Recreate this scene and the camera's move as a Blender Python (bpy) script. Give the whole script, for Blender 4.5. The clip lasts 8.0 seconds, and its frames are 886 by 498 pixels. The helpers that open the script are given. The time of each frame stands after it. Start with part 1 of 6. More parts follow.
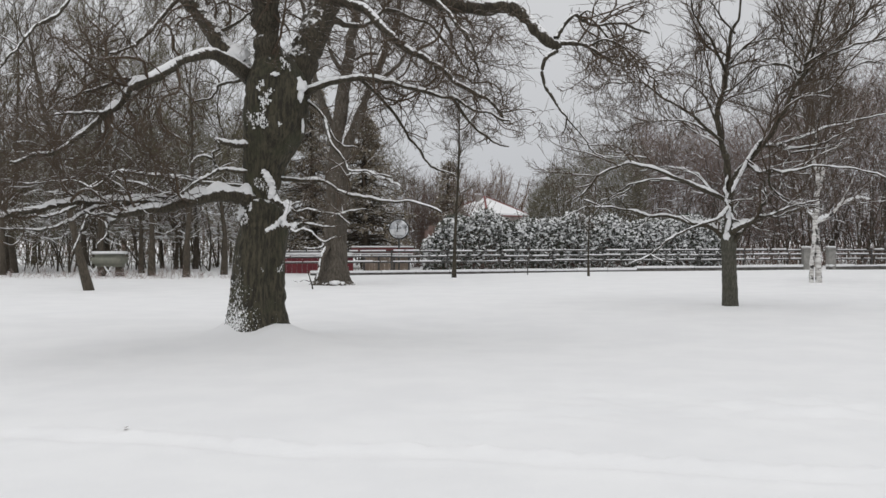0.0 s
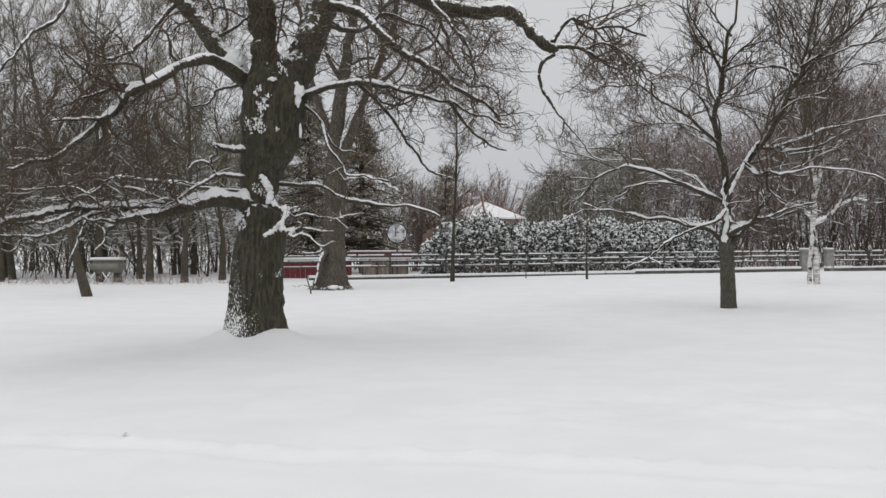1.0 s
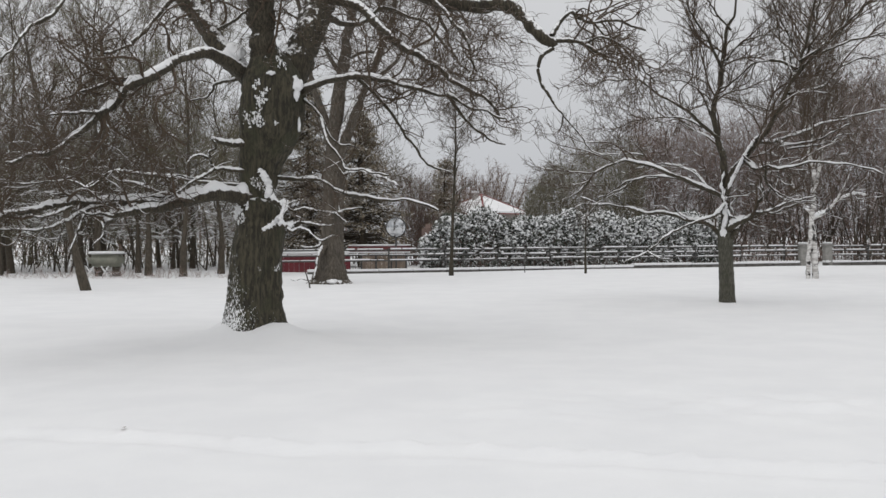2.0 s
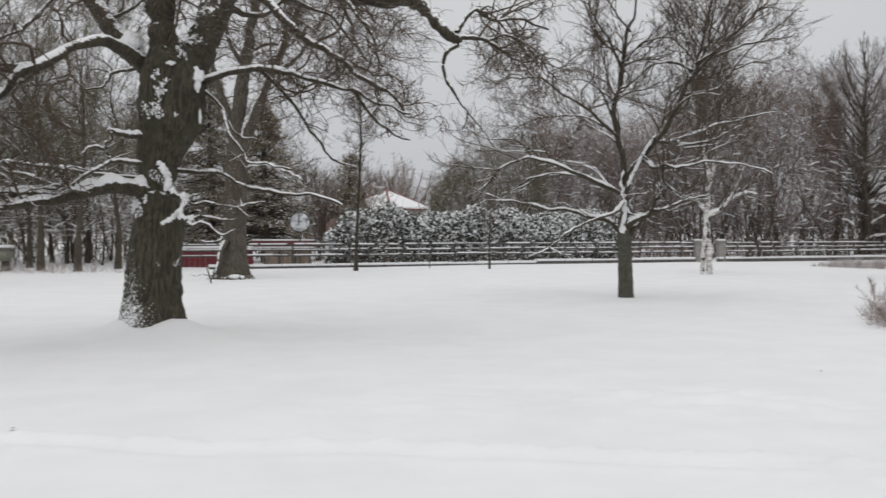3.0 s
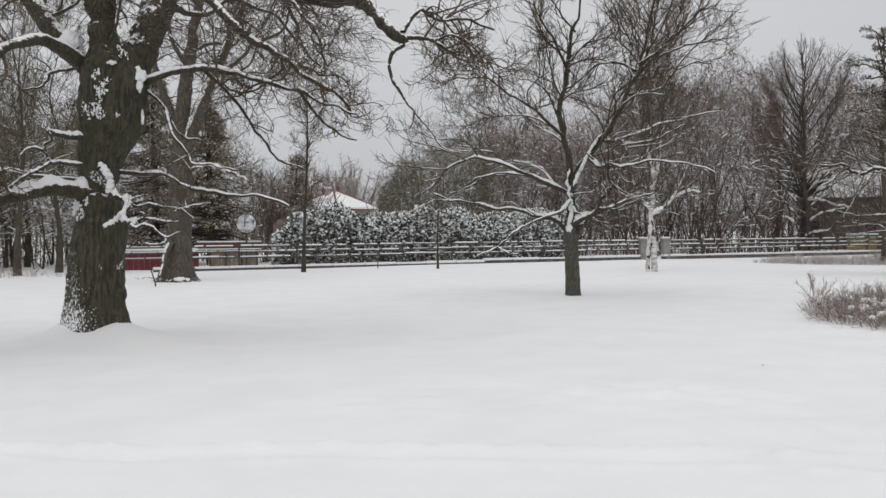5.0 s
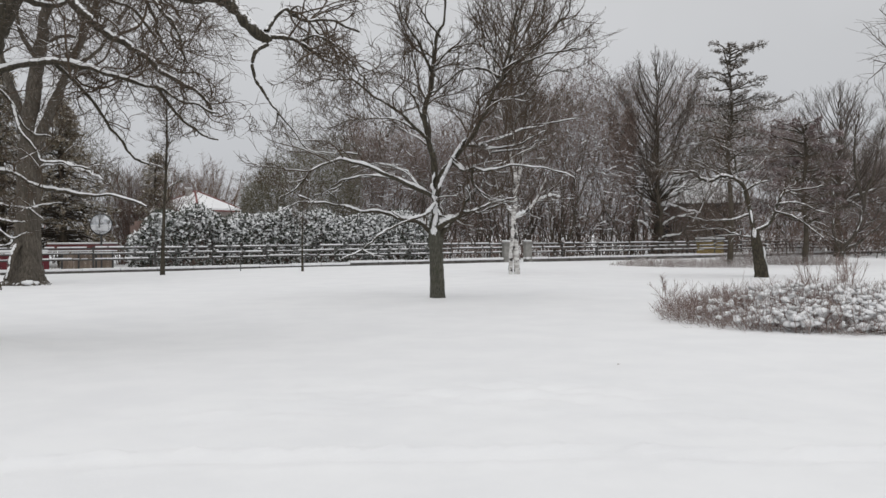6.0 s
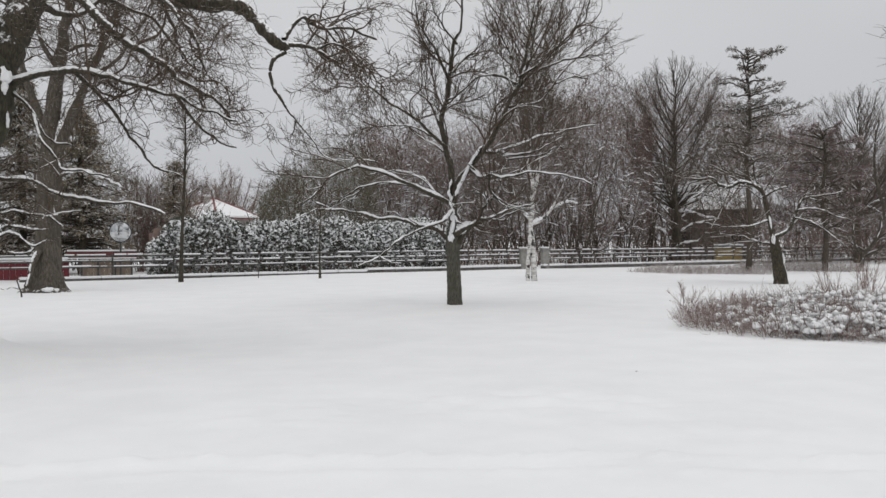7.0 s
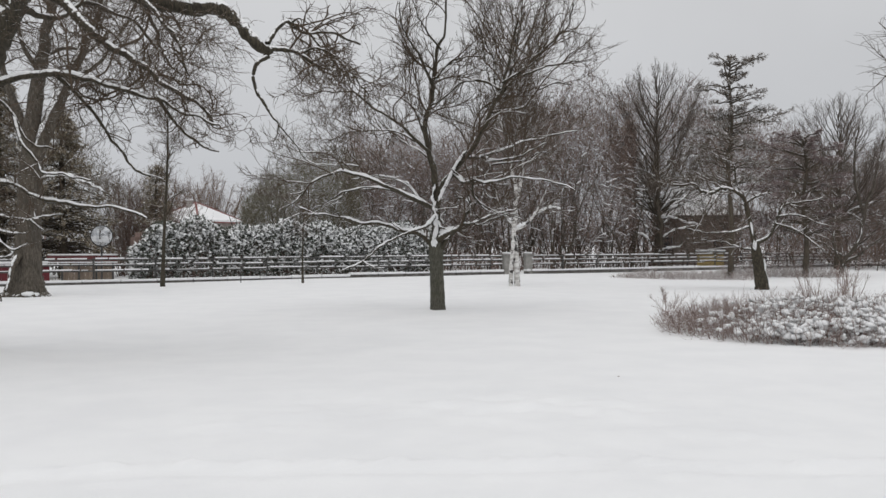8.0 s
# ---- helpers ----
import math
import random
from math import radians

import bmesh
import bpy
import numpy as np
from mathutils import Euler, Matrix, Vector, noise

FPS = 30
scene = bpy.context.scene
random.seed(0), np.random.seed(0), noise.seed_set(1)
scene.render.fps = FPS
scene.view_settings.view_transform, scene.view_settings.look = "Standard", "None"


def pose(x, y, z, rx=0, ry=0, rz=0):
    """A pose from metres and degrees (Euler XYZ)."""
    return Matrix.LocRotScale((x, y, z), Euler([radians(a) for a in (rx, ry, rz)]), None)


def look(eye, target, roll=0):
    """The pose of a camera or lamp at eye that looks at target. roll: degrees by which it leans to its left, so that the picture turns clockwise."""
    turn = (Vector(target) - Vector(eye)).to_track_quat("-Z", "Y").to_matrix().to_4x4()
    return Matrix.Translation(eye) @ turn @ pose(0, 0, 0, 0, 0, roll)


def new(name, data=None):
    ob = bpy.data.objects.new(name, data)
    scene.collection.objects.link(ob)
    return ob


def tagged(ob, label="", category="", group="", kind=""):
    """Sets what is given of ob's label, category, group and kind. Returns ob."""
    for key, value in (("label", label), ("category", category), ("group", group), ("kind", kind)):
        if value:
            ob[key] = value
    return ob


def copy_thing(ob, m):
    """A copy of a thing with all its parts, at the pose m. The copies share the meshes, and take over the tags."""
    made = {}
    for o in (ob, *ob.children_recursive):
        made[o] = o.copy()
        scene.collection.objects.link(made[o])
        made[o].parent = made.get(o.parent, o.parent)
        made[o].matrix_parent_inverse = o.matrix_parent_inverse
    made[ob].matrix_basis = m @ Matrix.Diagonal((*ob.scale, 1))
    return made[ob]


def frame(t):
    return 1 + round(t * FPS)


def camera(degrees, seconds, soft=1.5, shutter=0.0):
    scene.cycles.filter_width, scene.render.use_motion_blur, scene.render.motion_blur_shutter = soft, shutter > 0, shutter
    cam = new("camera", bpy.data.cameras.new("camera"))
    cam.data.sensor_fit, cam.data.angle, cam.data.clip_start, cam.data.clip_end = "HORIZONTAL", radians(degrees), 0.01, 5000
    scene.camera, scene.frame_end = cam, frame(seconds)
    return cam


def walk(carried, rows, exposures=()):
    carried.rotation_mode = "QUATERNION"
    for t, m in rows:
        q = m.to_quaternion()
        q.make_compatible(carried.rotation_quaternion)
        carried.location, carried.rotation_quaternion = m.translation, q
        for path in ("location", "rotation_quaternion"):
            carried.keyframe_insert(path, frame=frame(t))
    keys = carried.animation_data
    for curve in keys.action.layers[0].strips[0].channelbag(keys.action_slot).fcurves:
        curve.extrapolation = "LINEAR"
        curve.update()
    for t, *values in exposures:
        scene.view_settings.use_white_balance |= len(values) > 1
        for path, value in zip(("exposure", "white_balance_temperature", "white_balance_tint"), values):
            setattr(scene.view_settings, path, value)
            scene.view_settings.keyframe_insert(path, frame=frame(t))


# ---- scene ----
# ---------- camera: a man turning on the spot with the camera held before him ----------
cam = camera(50.1, 8.0, 1.5, 0.14)
EYE, TILT, ARM = 1.6, -0.547, 0.12
TURNS = [
    (0.0, 0.0, 0.0, 0.0), (0.5, -0.02, 0.20, -0.12), (1.0, 0.11, 0.24, 0.34), (1.2, 0.09, 0.17, 0.33),
    (2.3, 0.27, -0.20, 0.30), (2.5, 0.33, -0.26, 0.29), (2.7, 0.53, -0.32, 0.17), (2.8, 1.48, -0.35, 0.12),
    (2.9, 3.44, -0.38, 0.06), (3.0, 5.90, -0.41, 0.0), (3.1, 7.74, -0.38, 0.0), (3.2, 8.78, -0.35, 0.0),
    (3.3, 9.15, -0.32, 0.0), (3.5, 9.15, -0.27, 0.0), (4.0, 8.82, -0.24, 0.41), (4.2, 8.78, -0.28, 0.44),
    (5.3, 9.43, -0.49, 0.60), (5.4, 10.49, -0.46, 0.53), (5.5, 12.22, -0.43, 0.46), (5.6, 14.20, -0.41, 0.42),
    (5.7, 15.97, -0.39, 0.37), (5.8, 16.76, -0.37, 0.32), (5.9, 17.06, -0.35, 0.27), (6.0, 17.12, -0.32, 0.22),
    (6.2, 16.86, -0.11, 0.15), (6.5, 16.24, 0.21, 0.04), (7.0, 16.09, 0.10, 0.31), (7.5, 16.91, 0.24, 0.29),
    (8.0, 17.10, 0.40, 0.15),
]
walk(cam, [(t, pose(ARM * math.sin(radians(a)), ARM * (math.cos(radians(a)) - 1), EYE, 90 + TILT + p, r, -a)) for t, a, p, r in TURNS],
     exposures=[(0.0, 0.0), (8.0, 0.0)])

# ---------- overcast sky and a weak, wide sun behind the cloud ----------
world = bpy.data.worlds.new("overcast")
scene.world = world
world.use_nodes = True
wn, wl = world.node_tree.nodes, world.node_tree.links
wn.clear()
sky = wn.new("ShaderNodeTexSky")
sky.sky_type, sky.sun_disc = "NISHITA", False
sky.sun_elevation, sky.sun_rotation = radians(35), radians(160)
grey = wn.new("ShaderNodeHueSaturation")
grey.inputs["Saturation"].default_value, grey.inputs["Value"].default_value = 0.06, 0.09
coord = wn.new("ShaderNodeTexCoord")
split = wn.new("ShaderNodeSeparateXYZ")
ramp = wn.new("ShaderNodeValToRGB")
ramp.color_ramp.elements[0].position, ramp.color_ramp.elements[0].color = 0.0, (0.48, 0.498, 0.532, 1)
ramp.color_ramp.elements[1].position, ramp.color_ramp.elements[1].color = 1.0, (1.03, 1.035, 1.05, 1)
mid = ramp.color_ramp.elements.new(0.25)
mid.color = (0.645, 0.653, 0.672, 1)
cloud = wn.new("ShaderNodeTexNoise")
cloud.inputs["Scale"].default_value, cloud.inputs["Detail"].default_value = 3.0, 4.0
lift = wn.new("ShaderNodeMapRange")
lift.inputs["To Min"].default_value, lift.inputs["To Max"].default_value = 0.86, 1.12
layer = wn.new("ShaderNodeMixRGB")
layer.blend_type, layer.inputs["Fac"].default_value = "MULTIPLY", 1.0
total = wn.new("ShaderNodeMixRGB")
total.blend_type, total.inputs["Fac"].default_value = "MIX", 0.15
back = wn.new("ShaderNodeBackground")
back.inputs["Strength"].default_value = 1.0
wout = wn.new("ShaderNodeOutputWorld")
wl.new(coord.outputs["Generated"], split.inputs[0])
wl.new(split.outputs["Z"], ramp.inputs["Fac"])
wl.new(coord.outputs["Generated"], cloud.inputs["Vector"])
wl.new(cloud.outputs["Fac"], lift.inputs["Value"])
wl.new(ramp.outputs["Color"], layer.inputs["Color1"])
wl.new(lift.outputs["Result"], layer.inputs["Color2"])
wl.new(sky.outputs["Color"], grey.inputs["Color"])
wl.new(layer.outputs["Color"], total.inputs["Color1"])
wl.new(grey.outputs["Color"], total.inputs["Color2"])
wl.new(total.outputs["Color"], back.inputs["Color"])
wl.new(back.outputs["Background"], wout.inputs["Surface"])

sun = new("sun", bpy.data.lights.new("sun", "SUN"))
sun.data.energy, sun.data.angle, sun.data.color = 0.45, radians(40), (1.0, 0.97, 0.93)
sun.matrix_world = look((0, 0, 30), (6, 14, 0))


# ---------- materials ----------
class Nodes:
    """A material with a principled shader and short ways to wire it."""

    def __init__(self, name, rough=0.8):
        self.mat = bpy.data.materials.new(name)
        self.mat.use_nodes = True
        self.tree = self.mat.node_tree
        self.shader = self.tree.nodes["Principled BSDF"]
        self.shader.inputs["Roughness"].default_value = rough
        self.place = self.tree.nodes.new("ShaderNodeNewGeometry")

    def put(self, socket, value):
        if isinstance(value, bpy.types.NodeSocket):
            self.tree.links.new(value, socket)
        elif isinstance(value, tuple) and len(value) == 3 and socket.type == "RGBA":
            socket.default_value = (*value, 1)
        else:
            socket.default_value = value

    def noise(self, scale, detail=3.0, rough=0.6, stretch=None, seed=0.0):
        n = self.tree.nodes.new("ShaderNodeTexNoise")
        n.inputs["Scale"].default_value, n.inputs["Detail"].default_value = scale, detail
        n.inputs["Roughness"].default_value = rough
        m = self.tree.nodes.new("ShaderNodeMapping")
        m.inputs["Scale"].default_value = stretch or (1, 1, 1)
        m.inputs["Location"].default_value = (seed, seed, seed)
        self.tree.links.new(self.place.outputs["Position"], m.inputs["Vector"])
        self.tree.links.new(m.outputs["Vector"], n.inputs["Vector"])
        return n.outputs["Fac"]

    def span(self, value, a, b, lo=0.0, hi=1.0):
        n = self.tree.nodes.new("ShaderNodeMapRange")
        n.interpolation_type = "SMOOTHSTEP"
        for key, v in (("Value", value), ("From Min", a), ("From Max", b), ("To Min", lo), ("To Max", hi)):
            self.put(n.inputs[key], v)
        return n.outputs["Result"]

    def mix(self, fac, a, b, blend="MIX"):
        n = self.tree.nodes.new("ShaderNodeMixRGB")
        n.blend_type = blend
        for key, v in (("Fac", fac), ("Color1", a), ("Color2", b)):
            self.put(n.inputs[key], v)
        return n.outputs["Color"]

    def sum(self, a, b, op="ADD"):
        n = self.tree.nodes.new("ShaderNodeMath")
        n.operation = op
        self.put(n.inputs[0], a), self.put(n.inputs[1], b)
        return n.outputs[0]

    def facing(self, v):
        n = self.tree.nodes.new("ShaderNodeVectorMath")
        n.operation = "DOT_PRODUCT"
        self.tree.links.new(self.place.outputs["Normal"], n.inputs[0])
        n.inputs[1].default_value = v
        return n.outputs["Value"]

    def random(self):
        return self.tree.nodes.new("ShaderNodeObjectInfo").outputs["Random"]

    def island(self):
        return self.place.outputs["Random Per Island"]

    def bump(self, height, strength=0.5, depth=0.02):
        n = self.tree.nodes.new("ShaderNodeBump")
        n.inputs["Strength"].default_value, n.inputs["Distance"].default_value = strength, depth
        self.tree.links.new(height, n.inputs["Height"])
        self.tree.links.new(n.outputs["Normal"], self.shader.inputs["Normal"])

    def colour(self, value, rough=None):
        self.put(self.shader.inputs["Base Color"], value)
        if rough is not None:
            self.put(self.shader.inputs["Roughness"], rough)
        return self.mat


SNOW = (0.865, 0.868, 0.872)


def snow_material(name, coarse=1.2, fine=35.0, depth=0.02):
    n = Nodes(name, 0.75)
    a, b = n.noise(coarse, 4), n.noise(fine, 3)
    n.bump(n.sum(n.sum(a, 0.8, "MULTIPLY"), n.sum(b, 0.2, "MULTIPLY")), 0.35, depth)
    n.shader.inputs["Specular IOR Level"].default_value = 0.25
    return n.colour(n.mix(n.span(a, 0.3, 0.7), (0.822, 0.826, 0.834), (0.866, 0.869, 0.873)))


def bark_material(name, dark, light, snow=0.0, scale=1.0, ridge=(1, 1, 0.22), wind=0.0, moss=0.0):
    """Furrowed bark; snow lies on what faces up, and where wind drove it, on that side too."""
    n = Nodes(name, 0.9)
    furrow, patch = n.noise(26 * scale, 4, 0.65, ridge), n.noise(2.2 * scale, 3)
    body = n.mix(n.span(furrow, 0.35, 0.68), dark, light)
    if moss:
        body = n.mix(n.sum(n.span(patch, 0.45, 0.7), moss, "MULTIPLY"), body, (0.10, 0.105, 0.055))
    body = n.mix(n.span(patch, 0.3, 0.75, 0.0, 0.45), body, tuple(c * 0.62 for c in dark))
    n.bump(furrow, 0.8, 0.03 / scale)
    if snow > -1 or wind:
        speck = n.noise(9 * scale, 3, 0.6, None, 7.0)
        lie = n.span(n.sum(n.facing((0, 0, 1)), n.sum(speck, 1.2, "MULTIPLY")), 1.45 - snow, 1.62 - snow)
        if wind:
            spatter = n.noise(46 * scale, 4, 0.62, (1, 1, 0.5), 3.0)
            split = n.tree.nodes.new("ShaderNodeSeparateXYZ")
            n.tree.links.new(n.place.outputs["Position"], split.inputs[0])
            drift = n.span(split.outputs["Z"], 2.4, 0.15, -0.13, 0.19)
            drift = n.sum(drift, n.span(split.outputs["Z"], 0.75, 0.25, 0.0, 0.09))
            side = n.sum(n.sum(n.facing((-0.80, -0.60, 0.1)), 0.27, "MULTIPLY"), n.sum(n.sum(n.sum(spatter, 1.6, "MULTIPLY"), drift), n.span(patch, 0.3, 0.7, -0.14, 0.04)))
            drifted = n.sum(n.sum(spatter, 1.6, "MULTIPLY"), n.span(n.noise(2.6 * scale, 2, 0.5, None, 11.0), 0.60, 0.72, 0.0, 0.5))
            lie = n.sum(lie, n.span(drifted, 1.32, 1.40), "MAXIMUM")
            lie = n.sum(lie, n.span(side, 1.84 - wind, 1.93 - wind), "MAXIMUM")
        body = n.mix(lie, body, SNOW)
    return n.colour(body)


M_SNOW = snow_material("snow_field", 0.9, 30.0, 0.03)
M_CAP = snow_material("snow_on_branches", 9.0, 60.0, 0.015)
M_OAK = bark_material("oak_bark", (0.022, 0.020, 0.013), (0.088, 0.077, 0.050), 0.12, 0.9, (1, 1, 0.16), wind=0.585, moss=0.45)
M_LIMB = bark_material("oak_limb_bark", (0.027, 0.023, 0.015), (0.095, 0.080, 0.055), 0.42, 1.6)
M_TWIG = bark_material("twig_bark", (0.060, 0.043, 0.029), (0.126, 0.091, 0.062), -0.08, 3.0)
M_PARK = bark_material("park_tree_bark", (0.045, 0.043, 0.034), (0.125, 0.120, 0.092), 0.30, 1.8, moss=0.3)
M_PALE = bark_material("weathered_bark", (0.050, 0.042, 0.032), (0.150, 0.128, 0.102), 0.15, 0.8)
M_WOOD = bark_material("woodland_bark", (0.050, 0.041, 0.030), (0.115, 0.095, 0.070), 0.0, 1.4)
M_WTWIG = bark_material("woodland_twigs", (0.130, 0.089, 0.072), (0.232, 0.160, 0.131), -0.06, 3.0)
M_DTWIG = bark_material("dome_twigs", (0.092, 0.073, 0.061), (0.172, 0.139, 0.117), -0.10, 3.0)
M_OLIVE = bark_material("olive_twigs", (0.096, 0.084, 0.050), (0.175, 0.151, 0.092), -0.06, 3.0)
M_RED = bark_material("rust_twigs", (0.115, 0.066, 0.042), (0.19, 0.115, 0.07), 0.10, 3.0)
M_SHRUB = bark_material("shrub_twigs", (0.205, 0.140, 0.118), (0.350, 0.252, 0.218), 0.25, 3.0)

M_STRIP = bark_material("snowy_shrub_twigs", (0.26, 0.205, 0.185), (0.42, 0.345, 0.315), 0.5, 3.0)

def birch_material():
    n = Nodes("birch_bark", 0.7)
    band, patch = n.noise(9, 3, 0.6, (0.35, 0.35, 1.6)), n.noise(3.2, 3, 0.6, None, 4.0)
    white = n.mix(n.span(band, 0.35, 0.6), (0.42, 0.40, 0.38), (0.72, 0.71, 0.69))
    n.bump(band, 0.4, 0.01)
    return n.colour(n.mix(n.span(patch, 0.53, 0.60), white, (0.035, 0.030, 0.027)))


M_BIRCH = birch_material()


def needles_material(name, dark, light, snow=0.0):
    n = Nodes(name, 0.8)
    hue = n.mix(n.island(), dark, light)
    speck = n.noise(5, 3)
    lie = n.span(n.sum(n.facing((0, 0, 1)), n.sum(speck, 1.4, "MULTIPLY")), 1.68 - snow, 1.85 - snow)
    return n.colour(n.mix(lie, hue, SNOW))


M_NEEDLE = needles_material("spruce_needles", (0.165, 0.140, 0.100), (0.300, 0.250, 0.180), 0.16)
M_PLUM = needles_material("purple_brown_needles", (0.130, 0.092, 0.088), (0.265, 0.196, 0.186), 0.32)
M_PINE = needles_material("pine_needles", (0.095, 0.080, 0.066), (0.205, 0.172, 0.142), 0.40)


def leaf_material():
    """Laurel leaves with clots of snow that differ from spray to spray."""
    n = Nodes("laurel_leaf", 0.55)
    hue = n.mix(n.island(), (0.045, 0.054, 0.040), (0.120, 0.130, 0.098))
    clot = n.noise(2.4, 3)
    lie = n.span(n.sum(n.facing((0, 0, 1)), n.sum(clot, 1.9, "MULTIPLY")), 0.95, 1.25)
    return n.colour(n.mix(lie, hue, SNOW))


M_LEAF = leaf_material()


def paint(name, a, b, rough=0.7, scale=6.0, snow=0.0, stretch=None):
    n = Nodes(name, rough)
    p, q = n.noise(scale, 4, 0.6, stretch), n.noise(scale * 9, 3, 0.6, stretch)
    body = n.mix(n.span(p, 0.3, 0.7), a, b)
    body = n.mix(n.span(q, 0.3, 0.75, 0, 0.35), body, tuple(c * 0.6 for c in a))
    n.bump(q, 0.3, 0.006)
    if snow:
        body = n.mix(n.span(n.sum(n.facing((0, 0, 1)), p), 1.35 - snow, 1.5 - snow), body, SNOW)
    return n.colour(body)


M_STONE = paint("pillar_stone", (0.22, 0.215, 0.20), (0.34, 0.33, 0.31), 0.85, 5)
M_KERB = paint("wall_stone", (0.075, 0.070, 0.064), (0.16, 0.15, 0.14), 0.9, 4)
M_RAIL = paint("grey_timber_rail", (0.055, 0.053, 0.050), (0.13, 0.125, 0.118), 0.85, 5, 0.0, (0.3, 1, 3))
M_REDP = paint("red_paint", (0.12, 0.012, 0.020), (0.17, 0.022, 0.028), 0.6, 3)
M_MAROON = paint("maroon_paint", (0.10, 0.026, 0.028), (0.16, 0.045, 0.043), 0.7, 3)
M_BOARD = paint("pale_boards", (0.22, 0.17, 0.13), (0.36, 0.29, 0.23), 0.8, 3, 0, (3, 3, 0.5))
M_TILE = paint("red_roof_tile", (0.20, 0.055, 0.050), (0.30, 0.095, 0.080), 0.8, 5)
M_WALL = paint("plaster_wall", (0.34, 0.32, 0.30), (0.46, 0.44, 0.41), 0.9, 1.5)
M_TIMBER = paint("dark_cottage_boards", (0.13, 0.110, 0.095), (0.21, 0.185, 0.165), 0.85, 2.0, 0, (3, 3, 0.4))
M_YELLOW = paint("yellow_ochre_boards", (0.31, 0.225, 0.075), (0.40, 0.305, 0.12), 0.75, 3)
M_TANK = paint("olive_tank_paint", (0.16, 0.165, 0.13), (0.25, 0.25, 0.20), 0.6, 3)
M_STEEL = paint("dark_steel", (0.05, 0.05, 0.05), (0.11, 0.11, 0.105), 0.6, 8)
M_RIM = paint("black_rim", (0.018, 0.018, 0.018), (0.045, 0.044, 0.042), 0.6, 8)


def glass_pane():
    n = Nodes("dark_window_glass", 0.08)
    n.shader.inputs["Specular IOR Level"].default_value = 0.6
    return n.colour((0.02, 0.024, 0.028))


M_GLASS = glass_pane()


def mirror_face():
    n = Nodes("mirror_face", 0.09)
    n.shader.inputs["Metallic"].default_value = 1.0
    return n.colour(n.mix(n.span(n.noise(4, 3), 0.35, 0.65), (0.40, 0.41, 0.42), (0.62, 0.63, 0.64)))


M_MIRROR = mirror_face()


# ---------- mesh helpers ----------
def thing(name, at, label, category, group="", kind=""):
    """An empty at a thing's base; its parts hang under it."""
    ob = new(name)
    ob.empty_display_size = 0.2
    ob.location = at
    return tagged(ob, label, category, group, kind)


def quads(name, verts, faces, material, parent=None, smooth=True, label="", kind=""):
    """A mesh of quads from arrays; under parent its vertices are in the parent's space."""
    verts, faces = np.asarray(verts, dtype=np.float32), np.asarray(faces, dtype=np.int32)
    me = bpy.data.meshes.new(name)
    me.vertices.add(len(verts))
    me.vertices.foreach_set("co", verts.ravel())
    me.loops.add(faces.size)
    me.loops.foreach_set("vertex_index", faces.ravel())
    me.polygons.add(len(faces))
    me.polygons.foreach_set("loop_start", np.arange(0, faces.size, faces.shape[1], dtype=np.int32))
    me.polygons.foreach_set("use_smooth", np.full(len(faces), smooth))
    me.update(calc_edges=True)
    me.materials.append(material)
    ob = new(name, me)
    ob.parent = parent
    return tagged(ob, label, "", "", kind)


def part(name, bm, material, parent=None, label="", smooth=False):
    """Links a bmesh as one mesh object under a thing or a part."""
    me = bpy.data.meshes.new(name)
    bm.to_mesh(me)
    bm.free()
    for p in me.polygons:
        p.use_smooth = smooth
    me.materials.append(material)
    ob = new(name, me)
    ob.parent = parent
    return tagged(ob, label)


def box(x0, y0, z0, x1, y1, z1, bevel=0.01):
    bm = bmesh.new()
    bmesh.ops.create_cube(bm, size=1, matrix=Matrix.Translation(((x0 + x1) / 2, (y0 + y1) / 2, (z0 + z1) / 2)) @ Matrix.Diagonal((x1 - x0, y1 - y0, z1 - z0, 1)))
    if bevel:
        bmesh.ops.bevel(bm, geom=bm.edges[:], offset=bevel, segments=2, affect="EDGES")
    return bm


def unit(v):
    return v / np.maximum(np.linalg.norm(v, axis=-1, keepdims=True), 1e-9)


def spline(points, k):
    """k points evenly along a smooth line through the control points."""
    p = np.array(points, dtype=float)
    q = np.vstack([2 * p[0] - p[1], p, 2 * p[-1] - p[-2]])
    s = np.linspace(0, len(p) - 1 - 1e-6, k)
    i, f = s.astype(int), (s % 1)[:, None]
    a, b, c, d = q[i], q[i + 1], q[i + 2], q[i + 3]
    return 0.5 * (2 * b + (c - a) * f + (2 * a - 5 * b + 4 * c - d) * f ** 2 + (3 * b - a - 3 * c + d) * f ** 3)


